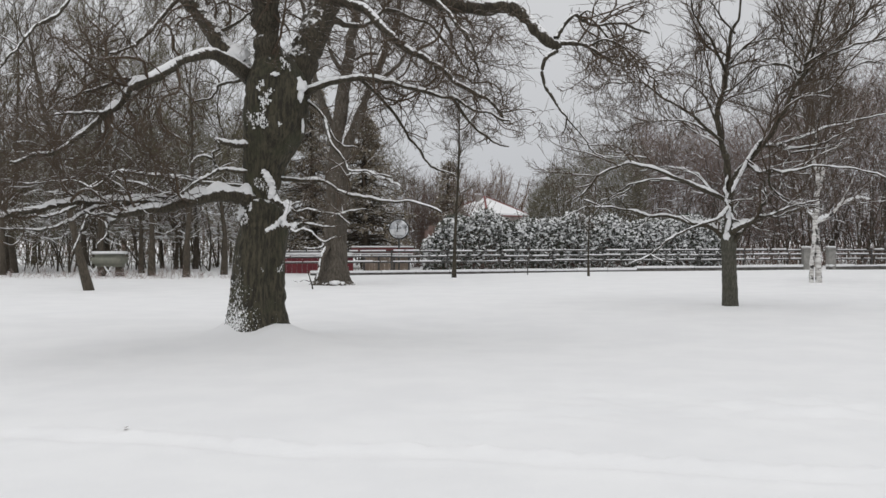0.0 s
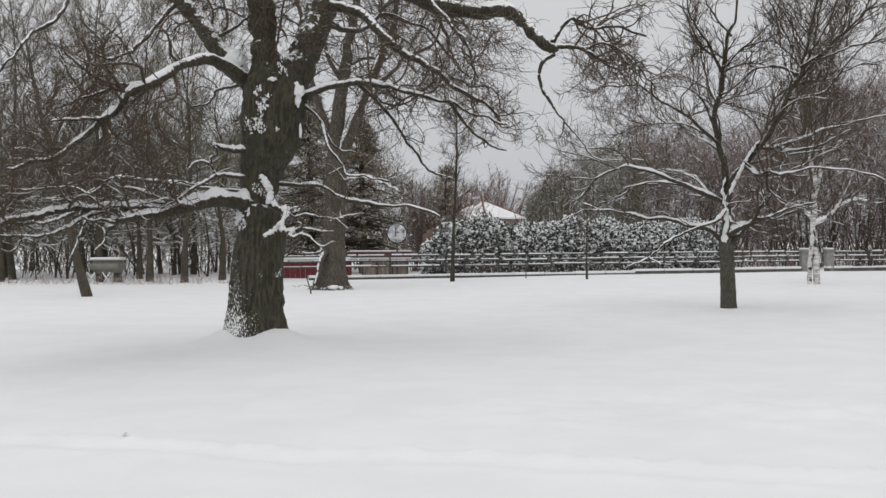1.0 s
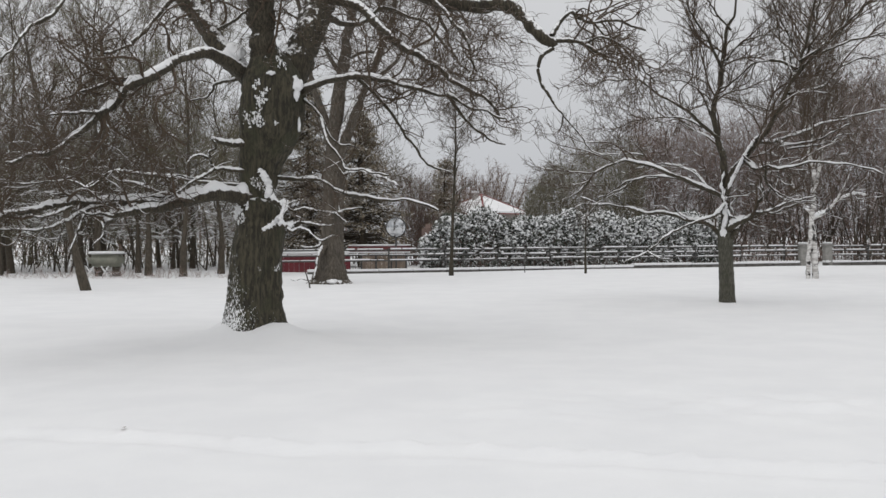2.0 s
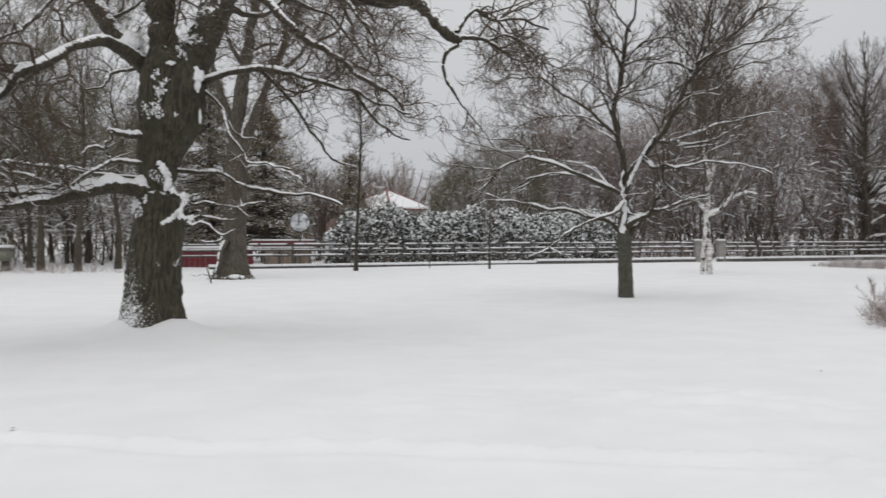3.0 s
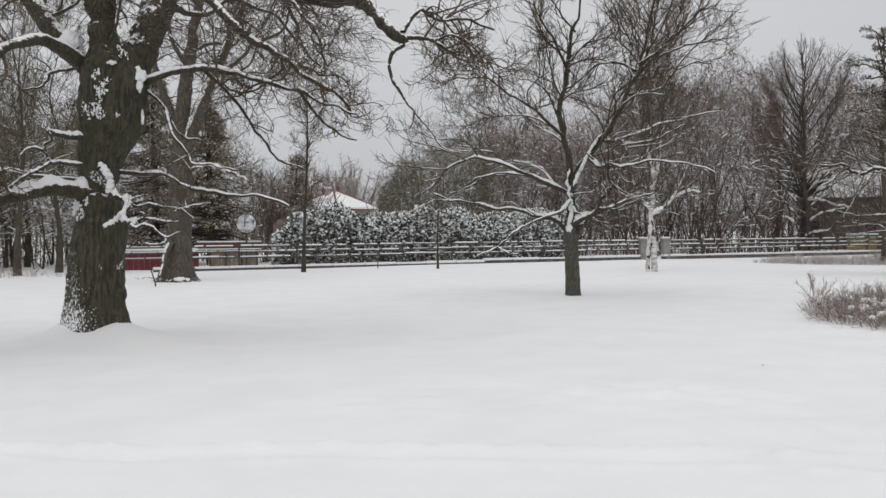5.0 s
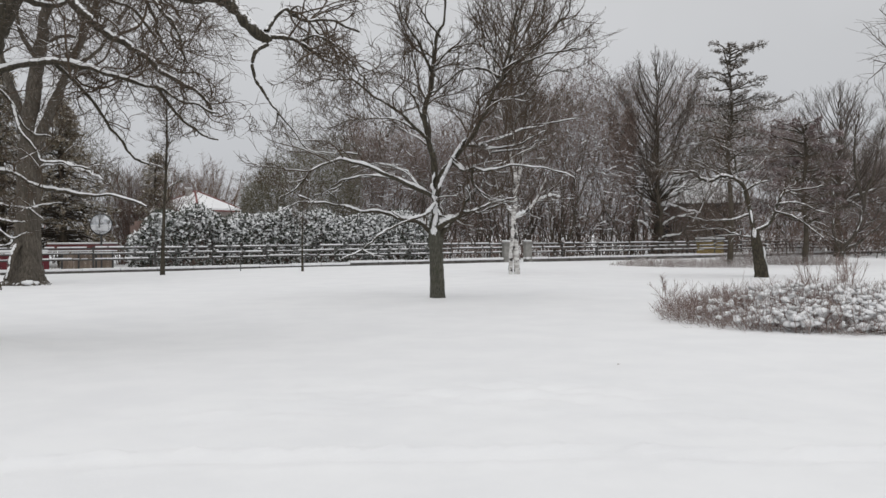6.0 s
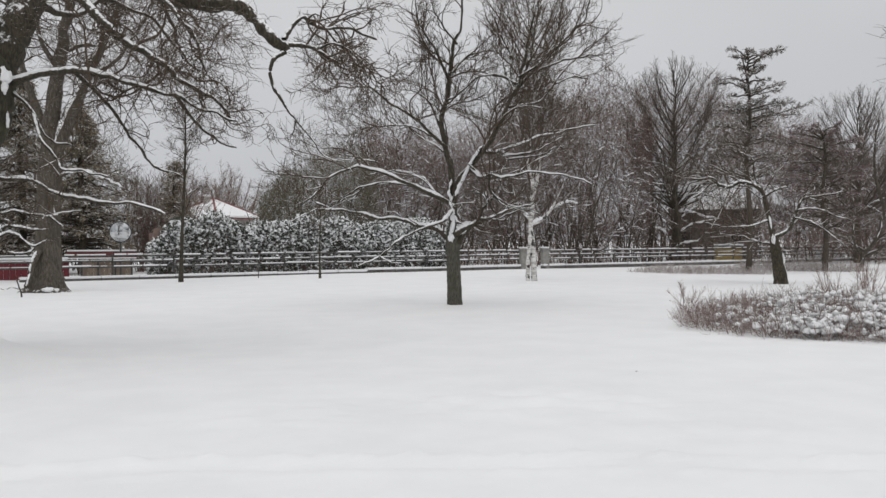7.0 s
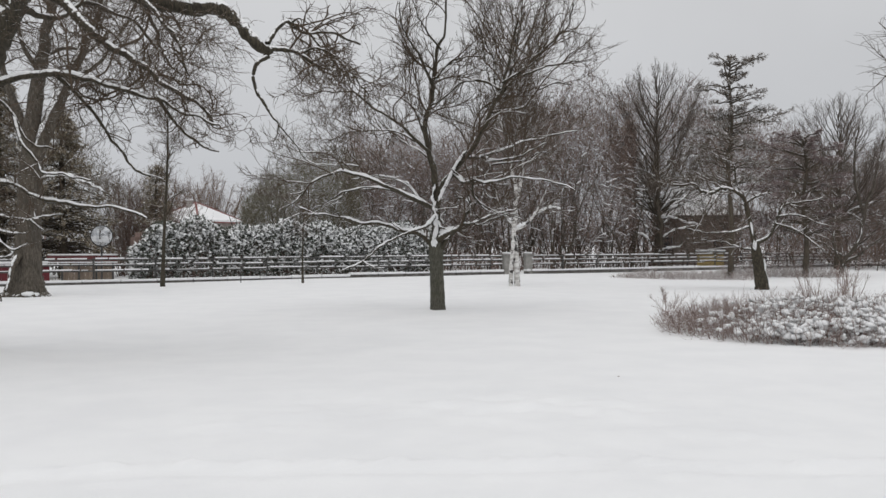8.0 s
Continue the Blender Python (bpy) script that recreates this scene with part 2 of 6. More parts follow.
def tubes(P, R, sides, rng=None, rough=0.0, squash=1.0):
    """Quads of n tubes with k rings each: P is (n, k, 3), R is (n, k)."""
    n, k = R.shape
    T = unit(np.gradient(P, axis=1))
    ref = np.where(np.abs(T[:, :1, 2:]) > 0.8, np.array([[[1.0, 0.1, 0]]]), np.array([[[0.05, 0.1, 1.0]]]))
    U = unit(ref - (ref * T).sum(-1, keepdims=True) * T)
    V = np.cross(T, U)
    a = np.arange(sides) * 2 * np.pi / sides
    r = R[:, :, None] * np.ones(sides)
    if rough:
        r = r * (1 + rough * rng.standard_normal(r.shape))
    ring = P[:, :, None, :] + r[..., None] * (np.cos(a)[:, None] * U[:, :, None, :] * squash + np.sin(a)[:, None] * V[:, :, None, :])
    j = np.arange(sides)
    one = np.stack([j, (j + 1) % sides, (j + 1) % sides + sides, j + sides], 1)
    body = (one[None] + (np.arange(k - 1) * sides)[:, None, None]).reshape(-1, 4)
    faces = (body[None] + (np.arange(n) * k * sides)[:, None, None]).reshape(-1, 4)
    return ring.reshape(-1, 3), faces


def joined(pieces):
    verts, faces, at = [], [], 0
    for v, f in pieces:
        verts.append(v)
        faces.append(f + at)
        at += len(v)
    return np.vstack(verts), np.vstack(faces)


def sprout(P, R, count, length, spread, rise, wobble, k, thin, rng, start=0.25, least=0.004, droop=0.0, most=0.03, floor=-9.0, fade=0.8):
    """Branches that grow out of n parents: gives their P and R."""
    n, kk = R.shape
    span = np.linalg.norm(np.diff(P, axis=1), axis=2).sum(1)
    who = rng.choice(n, count, p=span / span.sum())
    t = start + (1 - start) * rng.random(count) ** 0.8
    s = t * (kk - 1) * 0.9999
    i = s.astype(int)
    f = (s - i)[:, None]
    base = P[who, i] * (1 - f) + P[who, i + 1] * f
    ahead = unit(P[who, i + 1] - P[who, i])
    thick = R[who, i] * (1 - f[:, 0]) + R[who, i + 1] * f[:, 0]
    side = rng.standard_normal((count, 3))
    side = unit(side - (side * ahead).sum(1, keepdims=True) * ahead)
    ang = np.radians(spread) * (0.65 + 0.7 * rng.random(count))[:, None]
    way = unit(ahead * np.cos(ang) + side * np.sin(ang) + np.array([0, 0, rise]))
    size = length * (0.45 + 0.9 * rng.random(count)) * (0.85 + 0.5 * fade - fade * t) * np.clip(span[who] / span.mean(), 0.5, 1.4)
    Q = np.zeros((count, k, 3))
    Q[:, 0] = base
    bend = wobble * rng.standard_normal((count, 3))
    for j in range(1, k):
        bend = 0.55 * bend + 0.75 * wobble * rng.standard_normal((count, 3))
        way = unit(way + bend + np.array([0, 0, rise * 0.5 - droop * j / k]))
        Q[:, j] = Q[:, j - 1] + way * (size / (k - 1))[:, None]
    low = Q[:, -1, 2] < floor
    Q[low, :, 2] = base[low, None, 2] + 0.6 * np.abs(Q[low, :, 2] - base[low, None, 2])
    r0 = np.clip(thick * thin, least, most)
    return Q, r0[:, None] * np.linspace(1, 0.35, k)[None] + 0.0005


def snow_tubes(P, R, rng, sides=6, depth=0.9, extra=0.012, bare=0.25, cling=0.0):
    """Snow lying along branches, thicker on level stretches, broken here and there; cling is how much the wind drove against steep ones."""
    T = unit(np.gradient(P, axis=1))
    level = np.clip((np.sqrt(1 - np.clip(T[..., 2], -1, 1) ** 2) - 0.45) / 0.4, 0, 1)
    steep = np.clip(cling - level, 0, 1)
    level = np.maximum(level, cling)
    lump = rng.random(R.shape)
    for _ in range(3 if R.shape[1] > 20 else 1):
        lump = 0.5 * lump + 0.25 * np.roll(lump, 1, 1) + 0.25 * np.roll(lump, -1, 1)
    if R.shape[1] > 20:
        lump = 0.5 + (lump - 0.5) * 1.9
    amount = level * np.clip((lump - bare) * 2.6, 0, 1.3)
    amount[:, -1] *= 0.3
    if R.shape[1] > 20:
        amount[:, :4] *= np.array([0.0, 0.3, 0.6, 0.85])
    rs = amount * (R * depth + extra * np.clip(R / 0.035, 0.25, 1))
    Q = P.copy()
    Q[..., 2] += R * 0.75 + rs * 0.12
    Q[..., 2] -= (amount < 0.03) * R * 0.5 + steep * R * 0.6
    Q += (steep * (R * 0.85 + rs * 0.3))[..., None] * np.array([-0.45, -0.85, 0.0])
    return tubes(Q, rs + 0.0004, sides, rng, 0.16)


class Tree:
    """Collects the limbs of one tree, in metres from its base."""

    def __init__(self, ob, seed, bark, twig, gnarl=1.0):
        self.ob, self.bark, self.twig, self.gnarl, self.snow, self.cling = ob, bark, twig, gnarl, 1.0, 0.0
        self.rng = np.random.default_rng(seed)
        self.P, self.R = [], []


def bough(tree, r0, r1, *points, bare=False, snow=None, cling=0.0, gaps=0.10):
    """One limb through its control points, a part of its own with its snow under it; a bare one bears no twigs."""
    k, rng = 40, tree.rng
    P = spline(points, k)
    s = np.linspace(0, 1, k)
    size = np.linalg.norm(np.diff(P, axis=0), axis=1).sum()
    for turns, amp in ((3.0, 0.010), (6.0, 0.007), (10.0, 0.004)):
        P += (s * (1 - 0.4 * s))[:, None] * size * amp * tree.gnarl * np.sin(2 * np.pi * turns * s[:, None] * (0.8 + 0.4 * rng.random(3)) + 6.28 * rng.random(3))
    R = (r0 + (r1 - r0) * s ** 0.7) * (1 + 0.07 * rng.standard_normal(k))
    P, R = P[None], R[None]
    v, f = tubes(P, R, 10 if r0 > 0.07 else 7, rng, 0.05)
    limb = quads("limb", v, f, tree.bark, tree.ob)
    if snow is None:
        snow = tree.snow * (1.0 if P[..., 2].mean() < 4.3 else 0.6)
    cling = max(cling, tree.cling if P[..., 2].mean() < 4.3 else 0.3 * tree.cling)
    v, f = snow_tubes(P, R, rng, 8, min(snow, 0.62 if r0 > 0.15 else 2.0), 0.015 * snow ** 2, gaps, cling)
    quads("snow", v, f, M_CAP, limb, label="white snow lying along the limb")
    if not bare:
        tree.P.append(P), tree.R.append(R)
    return P, R


def trunk_mesh(tree, points, radii, material, sides=20, lobes=0.06, k=40, name="trunk"):
    """A trunk with a furrowed, lobed outline and a flare at its foot."""
    rng = tree.rng
    P, R = spline(points, k), np.interp(np.linspace(0, 1, k), np.linspace(0, 1, len(radii)), radii)
    a = np.arange(sides) * 2 * np.pi / sides
    ph = rng.random(5) * 6.28
    v = []
    for j in range(k):
        h = j / (k - 1)
        w = 1 + lobes * (np.sin(3 * a + ph[0] + 2 * h) + 0.7 * np.sin(5 * a + ph[1] - 3 * h) + 0.5 * np.sin(8 * a + ph[2] + 5 * h))
        w += 0.025 * rng.standard_normal(sides)
        v.append(np.stack([P[j, 0] + R[j] * w * np.cos(a), P[j, 1] + R[j] * w * np.sin(a), np.full(sides, P[j, 2])], 1))
    i = np.arange(sides)
    one = np.stack([i, (i + 1) % sides, (i + 1) % sides + sides, i + sides], 1)
    faces = (one[None] + (np.arange(k - 1) * sides)[:, None, None]).reshape(-1, 4)
    quads(name, np.vstack(v), faces, material, tree.ob)
    return P[None], R[None]


def leafless_crown(tree, steps, snow_from=0.012, P=None, R=None, least=0.0035, most=0.022, floor=-9.0, snow_below=99.0, clear=None):
    """Grows step after step of ever finer branches on the limbs so far."""
    rng = tree.rng
    if P is None:
        P, R = np.vstack(tree.P), np.vstack(tree.R)
    caps = []
    for j, (count, length, spread, rise, wobble, k, thin, start, droop, sides) in enumerate(steps):
        Q, S = sprout(P, R, count, length, spread, rise, wobble, k, thin, rng, start, least, droop, most, floor)
        if clear is not None:
            free = ~clear(Q).any(axis=1)
            Q, S = Q[free], S[free]
        v, f = tubes(Q, S, sides)
        last = j == len(steps) - 1
        quads("crown" if last else "branchwork", v, f, tree.twig, tree.ob, kind="stuff")
        keep = (S[:, 0] > snow_from) & (Q[:, 0, 2] < snow_below)
        if keep.any():
            caps.append(snow_tubes(Q[keep], S[keep], rng, 5, 0.9, 0.006, 0.3))
        P, R = Q, S
    if caps:
        v, f = joined(caps)
        quads("snow", v, f, M_CAP, tree.ob, label="thin snow lying along the branches", kind="stuff")


# ---------- ground: one snow field out to the horizon ----------
def steps_between(edges):
    out = []
    for a, b, d in edges:
        out += list(np.arange(a, b - 1e-6, d))
    return np.array(out + [edges[-1][1]])


def lattice(x, y, salt, cell):
    """Smooth random heights over the plan."""
    rng = np.random.default_rng(salt)
    table = rng.random((64, 64))
    u, v = x / cell, y / cell
    i, j = np.floor(u).astype(int), np.floor(v).astype(int)
    fu, fv = u - i, v - j
    fu, fv = fu * fu * (3 - 2 * fu), fv * fv * (3 - 2 * fv)
    g = lambda a, b: table[a % 64, b % 64]
    return (g(i, j) * (1 - fu) + g(i + 1, j) * fu) * (1 - fv) + (g(i, j + 1) * (1 - fu) + g(i + 1, j + 1) * fu) * fv - 0.5


OAK_AT, PARK_AT = (-2.91, 14.85), (6.75, 22.34)


def ground_height(x, y):
    near = np.exp(-(np.hypot(x, y - 12) / 60) ** 2)
    z = 0.13 * lattice(x, y, 1, 9.0) * near + 0.022 * lattice(x, y, 2, 2.3) * near + 0.012 * lattice(x, y, 3, 0.55)
    flat = np.exp(-(np.hypot(x, y) / 3.5) ** 2)
    z = z * (1 - flat)
    d = np.hypot(x - OAK_AT[0], y - OAK_AT[1])
    side = np.abs(x - OAK_AT[0]) / np.maximum(d, 0.05)
    z += (0.15 + 0.05 * side ** 2) * np.exp(-np.clip(d - 0.52, 0, None) / 0.32) + 0.10 * np.exp(-np.clip(d - 0.5, 0, None) / 1.1) 
    z += 0.10 * lattice(x, y, 21, 0.17) * np.exp(-(np.clip(d - 0.42, 0, None) / 0.16) ** 2)
    d = np.hypot(x - PARK_AT[0], y - PARK_AT[1])
    z += 0.07 * np.exp(-np.clip(d - 0.2, 0, None) / 0.6)
    return z


def trail_height(x, y):
    """An old track trodden across the field, half filled again, with crumbs thrown up on its far rim."""
    mid_y = 6.78 - 0.25 * x + 0.08 * np.sin(x * 0.9) + 0.05 * np.sin(2.3 * x + 1)
    off = y - mid_y
    tread = 0.5 + 1.3 * lattice(x, y * 0 + 3, 5, 0.36)
    z = -0.04 * np.exp(-(off / 0.12) ** 2) * tread
    z += 0.055 * np.exp(-((off - 0.22) / 0.08) ** 2) * (0.45 + 1.3 * lattice(x, y, 6, 0.25) + 1.2 * lattice(x, y, 14, 0.11))
    z += 0.022 * np.exp(-((off + 0.22) / 0.09) ** 2) * (0.45 + 1.3 * lattice(x, y, 7, 0.25) + 1.2 * lattice(x, y, 15, 0.11))
    for cx, cy, sx, sy, h in ((2.6, 9.0, 1.6, 0.8, 0.075), (3.9, 8.2, 1.2, 0.7, 0.06), (0.6, 8.2, 1.0, 0.35, 0.05), (4.6, 6.9, 1.0, 0.5, 0.05)):
        patch = np.exp(-(((x - cx) / sx) ** 2 + ((y - cy) / sy) ** 2))
        z += patch * h * np.clip(lattice(x, y, 8, 0.30) + 0.5 * lattice(x, y, 12, 0.13), -0.25, 0.5)
    return z


def build_ground():
    xs = steps_between([(-2500, -300, 550), (-300, -60, 40), (-60, -16, 2.0), (-16, -7, 0.35), (-7, 9, 0.085), (9, 26, 0.35), (26, 80, 2.0), (80, 320, 40), (320, 2520, 550)])
    ys = steps_between([(-2500, -300, 550), (-300, -40, 40), (-40, 0, 4.0), (0, 4.5, 0.3), (4.5, 10.5, 0.065), (10.5, 18, 0.15), (18, 40, 0.5), (40, 90, 2.5), (90, 330, 40), (330, 2530, 550)])
    X, Y = np.meshgrid(xs, ys)
    Z = ground_height(X, Y) + trail_height(X, Y)
    nx, ny = len(xs), len(ys)
    i = (np.arange(ny - 1)[:, None] * nx + np.arange(nx - 1)[None]).ravel()
    faces = np.stack([i, i + 1, i + 1 + nx, i + nx], 1)
    ob = quads("ground", np.stack([X, Y, Z], 2).reshape(-1, 3), faces, M_SNOW)
    tagged(ob, "smooth deep white snow covering a wide park lawn", "snow field", "", "structure")


def on_ground(x, y):
    return float(ground_height(np.array(x, dtype=float), np.array(y, dtype=float)))


build_ground()

# ---------- the old oak ----------
oak_ob = thing("oak_tree", (*OAK_AT, 0.0), "old leafless oak with a thick furrowed trunk and snow-laden limbs", "tree")
oak = Tree(oak_ob, 11, M_LIMB, M_TWIG)
oak.snow = 0.52
trunk_mesh(oak, [(0.0, 0, -0.1), (-0.01, 0, 0.18), (-0.01, 0, 0.49), (0.0, 0, 0.94), (0.03, 0, 1.38), (0.09, 0, 1.80), (0.08, 0, 2.02), (0.055, 0, 2.28), (0.09, 0, 2.71), (0.22, 0, 3.15), (0.28, 0, 3.59), (0.30, 0, 4.03), (0.28, 0, 4.35), (0.22, 0, 4.65)],
           [0.74, 0.53, 0.44, 0.40, 0.385, 0.365, 0.30, 0.245, 0.31, 0.43, 0.49, 0.46, 0.32, 0.12], M_OAK, 40, 0.065, 80)


def lump(parent, name, at, size, material, seed, rough=0.12, label=""):
    """A rounded, uneven clump."""
    bm = bmesh.new()
    bmesh.ops.create_icosphere(bm, subdivisions=3, radius=1.0)
    for v in bm.verts:
        k = 1 + rough * 2 * noise.noise(v.co * 1.7 + Vector((seed, 0, 0))) + rough * noise.noise(v.co * 4 + Vector((0, seed, 0)))
        v.co = Vector((v.co.x * size[0] * k, v.co.y * size[1] * k, v.co.z * size[2] * k)) + Vector(at)
    return part(name, bm, material, parent, label, True)


OUTER = []
lump(oak_ob, "burl", (0.07, -0.10, 2.02), (0.295, 0.26, 0.25), M_OAK, 3, 0.08, "dark swollen burl")
lump(oak_ob, "burl", (0.30, -0.05, 3.35), (0.30, 0.42, 0.42), M_OAK, 8, 0.10, "dark swollen burl")
for at, size in (((0.70, -0.24, 3.96), (0.10, 0.08, 0.12)), ((0.71, -0.26, 3.82), (0.05, 0.05, 0.09)), ((0.36, -0.44, 4.12), (0.06, 0.03, 0.03)), ((-0.27, -0.10, 4.50), (0.15, 0.12, 0.13)), ((-0.26, -0.16, 2.33), (0.12, 0.14, 0.07)),
                 ((0.74, -0.16, 3.36), (0.022, 0.03, 0.10))):
    lump(oak_ob, "snow", at, size, M_CAP, at[2], 0.28, "clump of snow in a fork")
bough(oak, 0.250, 0.180, (0.21, 0.04, 3.33), (0.18, 0.03, 3.95), (0.18, -0.07, 4.46), (0.16, -0.17, 4.96), (0.15, -0.28, 5.63), (0.06, -0.29, 6.49))
bough(oak, 0.310, 0.220, (0.37, 0.12, 3.16), (0.44, 0.14, 3.70), (0.61, 0.22, 4.29), (0.80, 0.46, 4.88), (1.00, 0.71, 5.49), (1.18, 0.94, 6.25), (1.35, 1.08, 7.04))
bough(oak, 0.036, 0.015, (-0.26, 0.36, 2.46), (-1.37, 0.95, 2.59), (-2.47, 1.45, 2.78), (-2.86, 1.58, 2.73), (-3.10, 1.63, 2.55), (-3.65, 1.73, 2.63), (-4.28, 1.81, 2.59), (-5.10, 1.86, 2.72))
bough(oak, 0.114, 0.019, (-0.06, -0.01, 4.12), (-0.34, -0.58, 4.31), (-0.53, -0.92, 4.34), (-0.74, -1.37, 4.17), (-0.93, -1.81, 3.89), (-1.16, -2.16, 3.68), (-1.31, -2.40, 3.42), (-1.49, -2.63, 3.20), (-1.69, -2.88, 2.90), (-1.85, -3.01, 2.71), (-2.09, -3.26, 2.63), (-2.36, -3.42, 2.57))
bough(oak, 0.043, 0.015, (-1.13, -2.16, 3.70), (-1.30, -2.09, 3.76), (-1.65, -1.95, 3.70), (-2.01, -1.82, 3.62), (-2.39, -1.69, 3.53))
bough(oak, 0.036, 0.015, (-1.31, -2.40, 3.42), (-1.42, -2.62, 3.25), (-1.68, -2.88, 3.20), (-1.94, -3.03, 3.16))
bough(oak, 0.175, 0.120, (-0.06, -0.01, 4.13), (-0.44, 0.12, 4.51), (-0.73, 0.27, 4.90), (-1.03, 0.41, 5.29), (-1.36, 0.55, 5.63), (-1.95, 0.74, 6.10), (-2.74, 0.89, 6.42))
bough(oak, 0.050, 0.015, (-1.33, 0.56, 5.57), (-1.52, 0.21, 5.18), (-1.64, -0.12, 4.84), (-1.79, -0.35, 4.58), (-1.95, -0.59, 4.44), (-2.09, -0.71, 4.38), (-2.25, -0.85, 4.47))
bough(oak, 0.036, 0.015, (-0.68, 0.27, 4.90), (-0.40, 0.02, 4.95), (-0.09, -0.22, 5.07), (0.14, -0.38, 5.24))
bough(oak, 0.058, 0.015, (-2.62, 0.81, 6.35), (-2.88, 0.25, 5.73), (-2.98, -0.18, 5.15), (-3.23, -0.63, 4.75), (-3.36, -0.96, 4.37), (-3.50, -1.30, 3.94))
bough(oak, 0.036, 0.015, (-0.13, 0.18, 4.19), (-0.51, 0.71, 4.19), (-0.84, 1.06, 4.20), (-0.99, 1.34, 4.06), (-1.43, 1.55, 3.99))
bough(oak, 0.101, 0.022, (1.02, 0.71, 5.53), (1.35, 0.37, 5.40), (1.71, 0.13, 5.21), (2.07, -0.21, 4.80), (2.34, -0.36, 4.54), (2.64, -0.60, 4.29), (2.97, -0.84, 4.10), (3.16, -1.01, 3.87), (3.53, -1.14, 3.62), (3.78, -1.30, 3.29))
bough(oak, 0.065, 0.015, (0.56, 0.11, 3.80), (0.96, -0.22, 3.95), (1.34, -0.55, 4.00), (1.87, -0.86, 3.97), (2.21, -0.99, 3.89), (2.71, -1.20, 3.70), (3.04, -1.34, 3.63), (3.43, -1.57, 3.38), (3.85, -1.69, 3.27))
bough(oak, 0.032, 0.015, (1.69, -0.69, 3.99), (2.03, -0.62, 3.68), (2.28, -0.57, 3.34), (2.45, -0.54, 3.09), (2.69, -0.60, 2.76), (2.92, -0.55, 2.62))
bough(oak, 0.029, 0.011, (3.04, -1.34, 3.63), (3.28, -1.19, 3.31), (3.60, -1.03, 3.06), (3.87, -0.87, 2.96))
bough(oak, 0.036, 0.011, (0.64, 0.13, 3.86), (0.83, -0.04, 3.74), (1.06, -0.20, 3.52), (1.22, -0.37, 3.21), (1.40, -0.44, 3.03), (1.67, -0.49, 2.99))
bough(oak, 0.029, 0.011, (1.08, -0.20, 3.48), (1.23, -0.68, 3.08), (1.41, -0.84, 2.83), (1.57, -1.02, 2.61), (1.81, -1.17, 2.58), (2.19, -1.30, 2.50))
bough(oak, 0.170, 0.075, (1.18, 0.94, 6.34), (1.95, 0.59, 5.91), (2.87, 0.15, 5.37), (3.48, -0.13, 5.20), (3.91, -0.36, 5.17), (4.20, -0.50, 4.91), (4.41, -0.67, 4.66), (4.60, -0.73, 4.41), bare=True)
bough(oak, 0.040, 0.015, (4.60, -0.73, 4.41), (4.42, -0.87, 4.27), (4.37, -0.88, 4.05), (4.46, -0.96, 3.75), (4.60, -1.04, 3.53), (4.70, -1.12, 3.36), bare=True)
bough(oak, 0.014, 0.006, (4.70, -1.12, 3.36), (4.91, -1.18, 3.11), (5.10, -1.24, 2.84), (5.38, -1.29, 2.75))
bough(oak, 0.014, 0.006, (4.70, -1.12, 3.36), (4.69, -1.02, 3.22), (4.63, -1.03, 3.10))
OUTER.append(bough(oak, 0.047, 0.022, (4.55, -0.64, 4.52), (4.72, -0.71, 4.53), (5.00, -0.86, 4.47), (5.22, -1.02, 4.29), (5.37, -1.09, 4.20), bare=True))
OUTER.append(bough(oak, 0.043, 0.019, (4.60, -0.63, 4.62), (4.73, -0.50, 4.84), (4.90, -0.37, 5.02), (5.09, -0.23, 4.98), (5.33, -0.08, 4.93), (5.72, 0.10, 5.01), (6.21, 0.30, 4.91), bare=True))
OUTER.append(bough(oak, 0.022, 0.011, (5.08, -0.84, 4.46), (5.26, -1.01, 4.52), (5.46, -1.07, 4.44), (5.65, -1.14, 4.25), (5.75, -1.22, 3.99), bare=True))
OUTER.append(bough(oak, 0.022, 0.011, (5.33, -0.08, 4.93), (5.52, -0.24, 4.64), (5.73, -0.31, 4.50), (5.98, -0.36, 4.23), (6.18, -0.42, 3.96), bare=True))
OUTER.append(bough(oak, 0.022, 0.009, (5.00, -0.24, 5.03), (5.09, -0.53, 5.05), (5.25, -0.71, 4.92), bare=True))
bough(oak, 0.043, 0.015, (0.21, 0.04, 2.58), (0.77, -0.15, 2.52), (1.15, -0.39, 2.48), (1.45, -0.63, 2.28), (1.87, -0.86, 2.21), (2.32, -1.08, 2.15), (2.91, -1.37, 2.02))
bough(oak, 0.072, 0.015, (0.93, 0.69, 5.39), (1.15, 1.24, 5.29), (1.49, 1.72, 5.35), (1.95, 2.32, 5.74), (2.55, 2.94, 5.68), (3.08, 3.35, 5.23), (3.52, 3.64, 4.85))
bough(oak, 0.086, 0.015, (1.18, 0.94, 6.34), (1.89, 1.59, 6.44), (2.66, 2.15, 6.10), (2.92, 2.41, 5.65), (3.07, 2.54, 5.27), (3.20, 2.66, 4.88))
bough(oak, 0.065, 0.015, (2.04, 0.60, 5.89), (2.52, 0.08, 5.64), (3.04, -0.63, 4.94), (3.33, -0.98, 4.45), (3.44, -1.16, 4.00))
bough(oak, 0.150, 0.040, (0.04, -0.08, 2.18), (-0.16, -0.25, 2.25), (-0.34, -0.44, 2.28), (-0.57, -0.68, 2.27), (-0.77, -0.92, 2.17), (-1.03, -1.18, 2.09), (-1.26, -1.44, 2.02), (-1.45, -1.69, 1.97), (-1.55, -1.92, 1.91), (-1.61, -2.13, 1.83), snow=0.62, cling=0.35, gaps=-0.02)
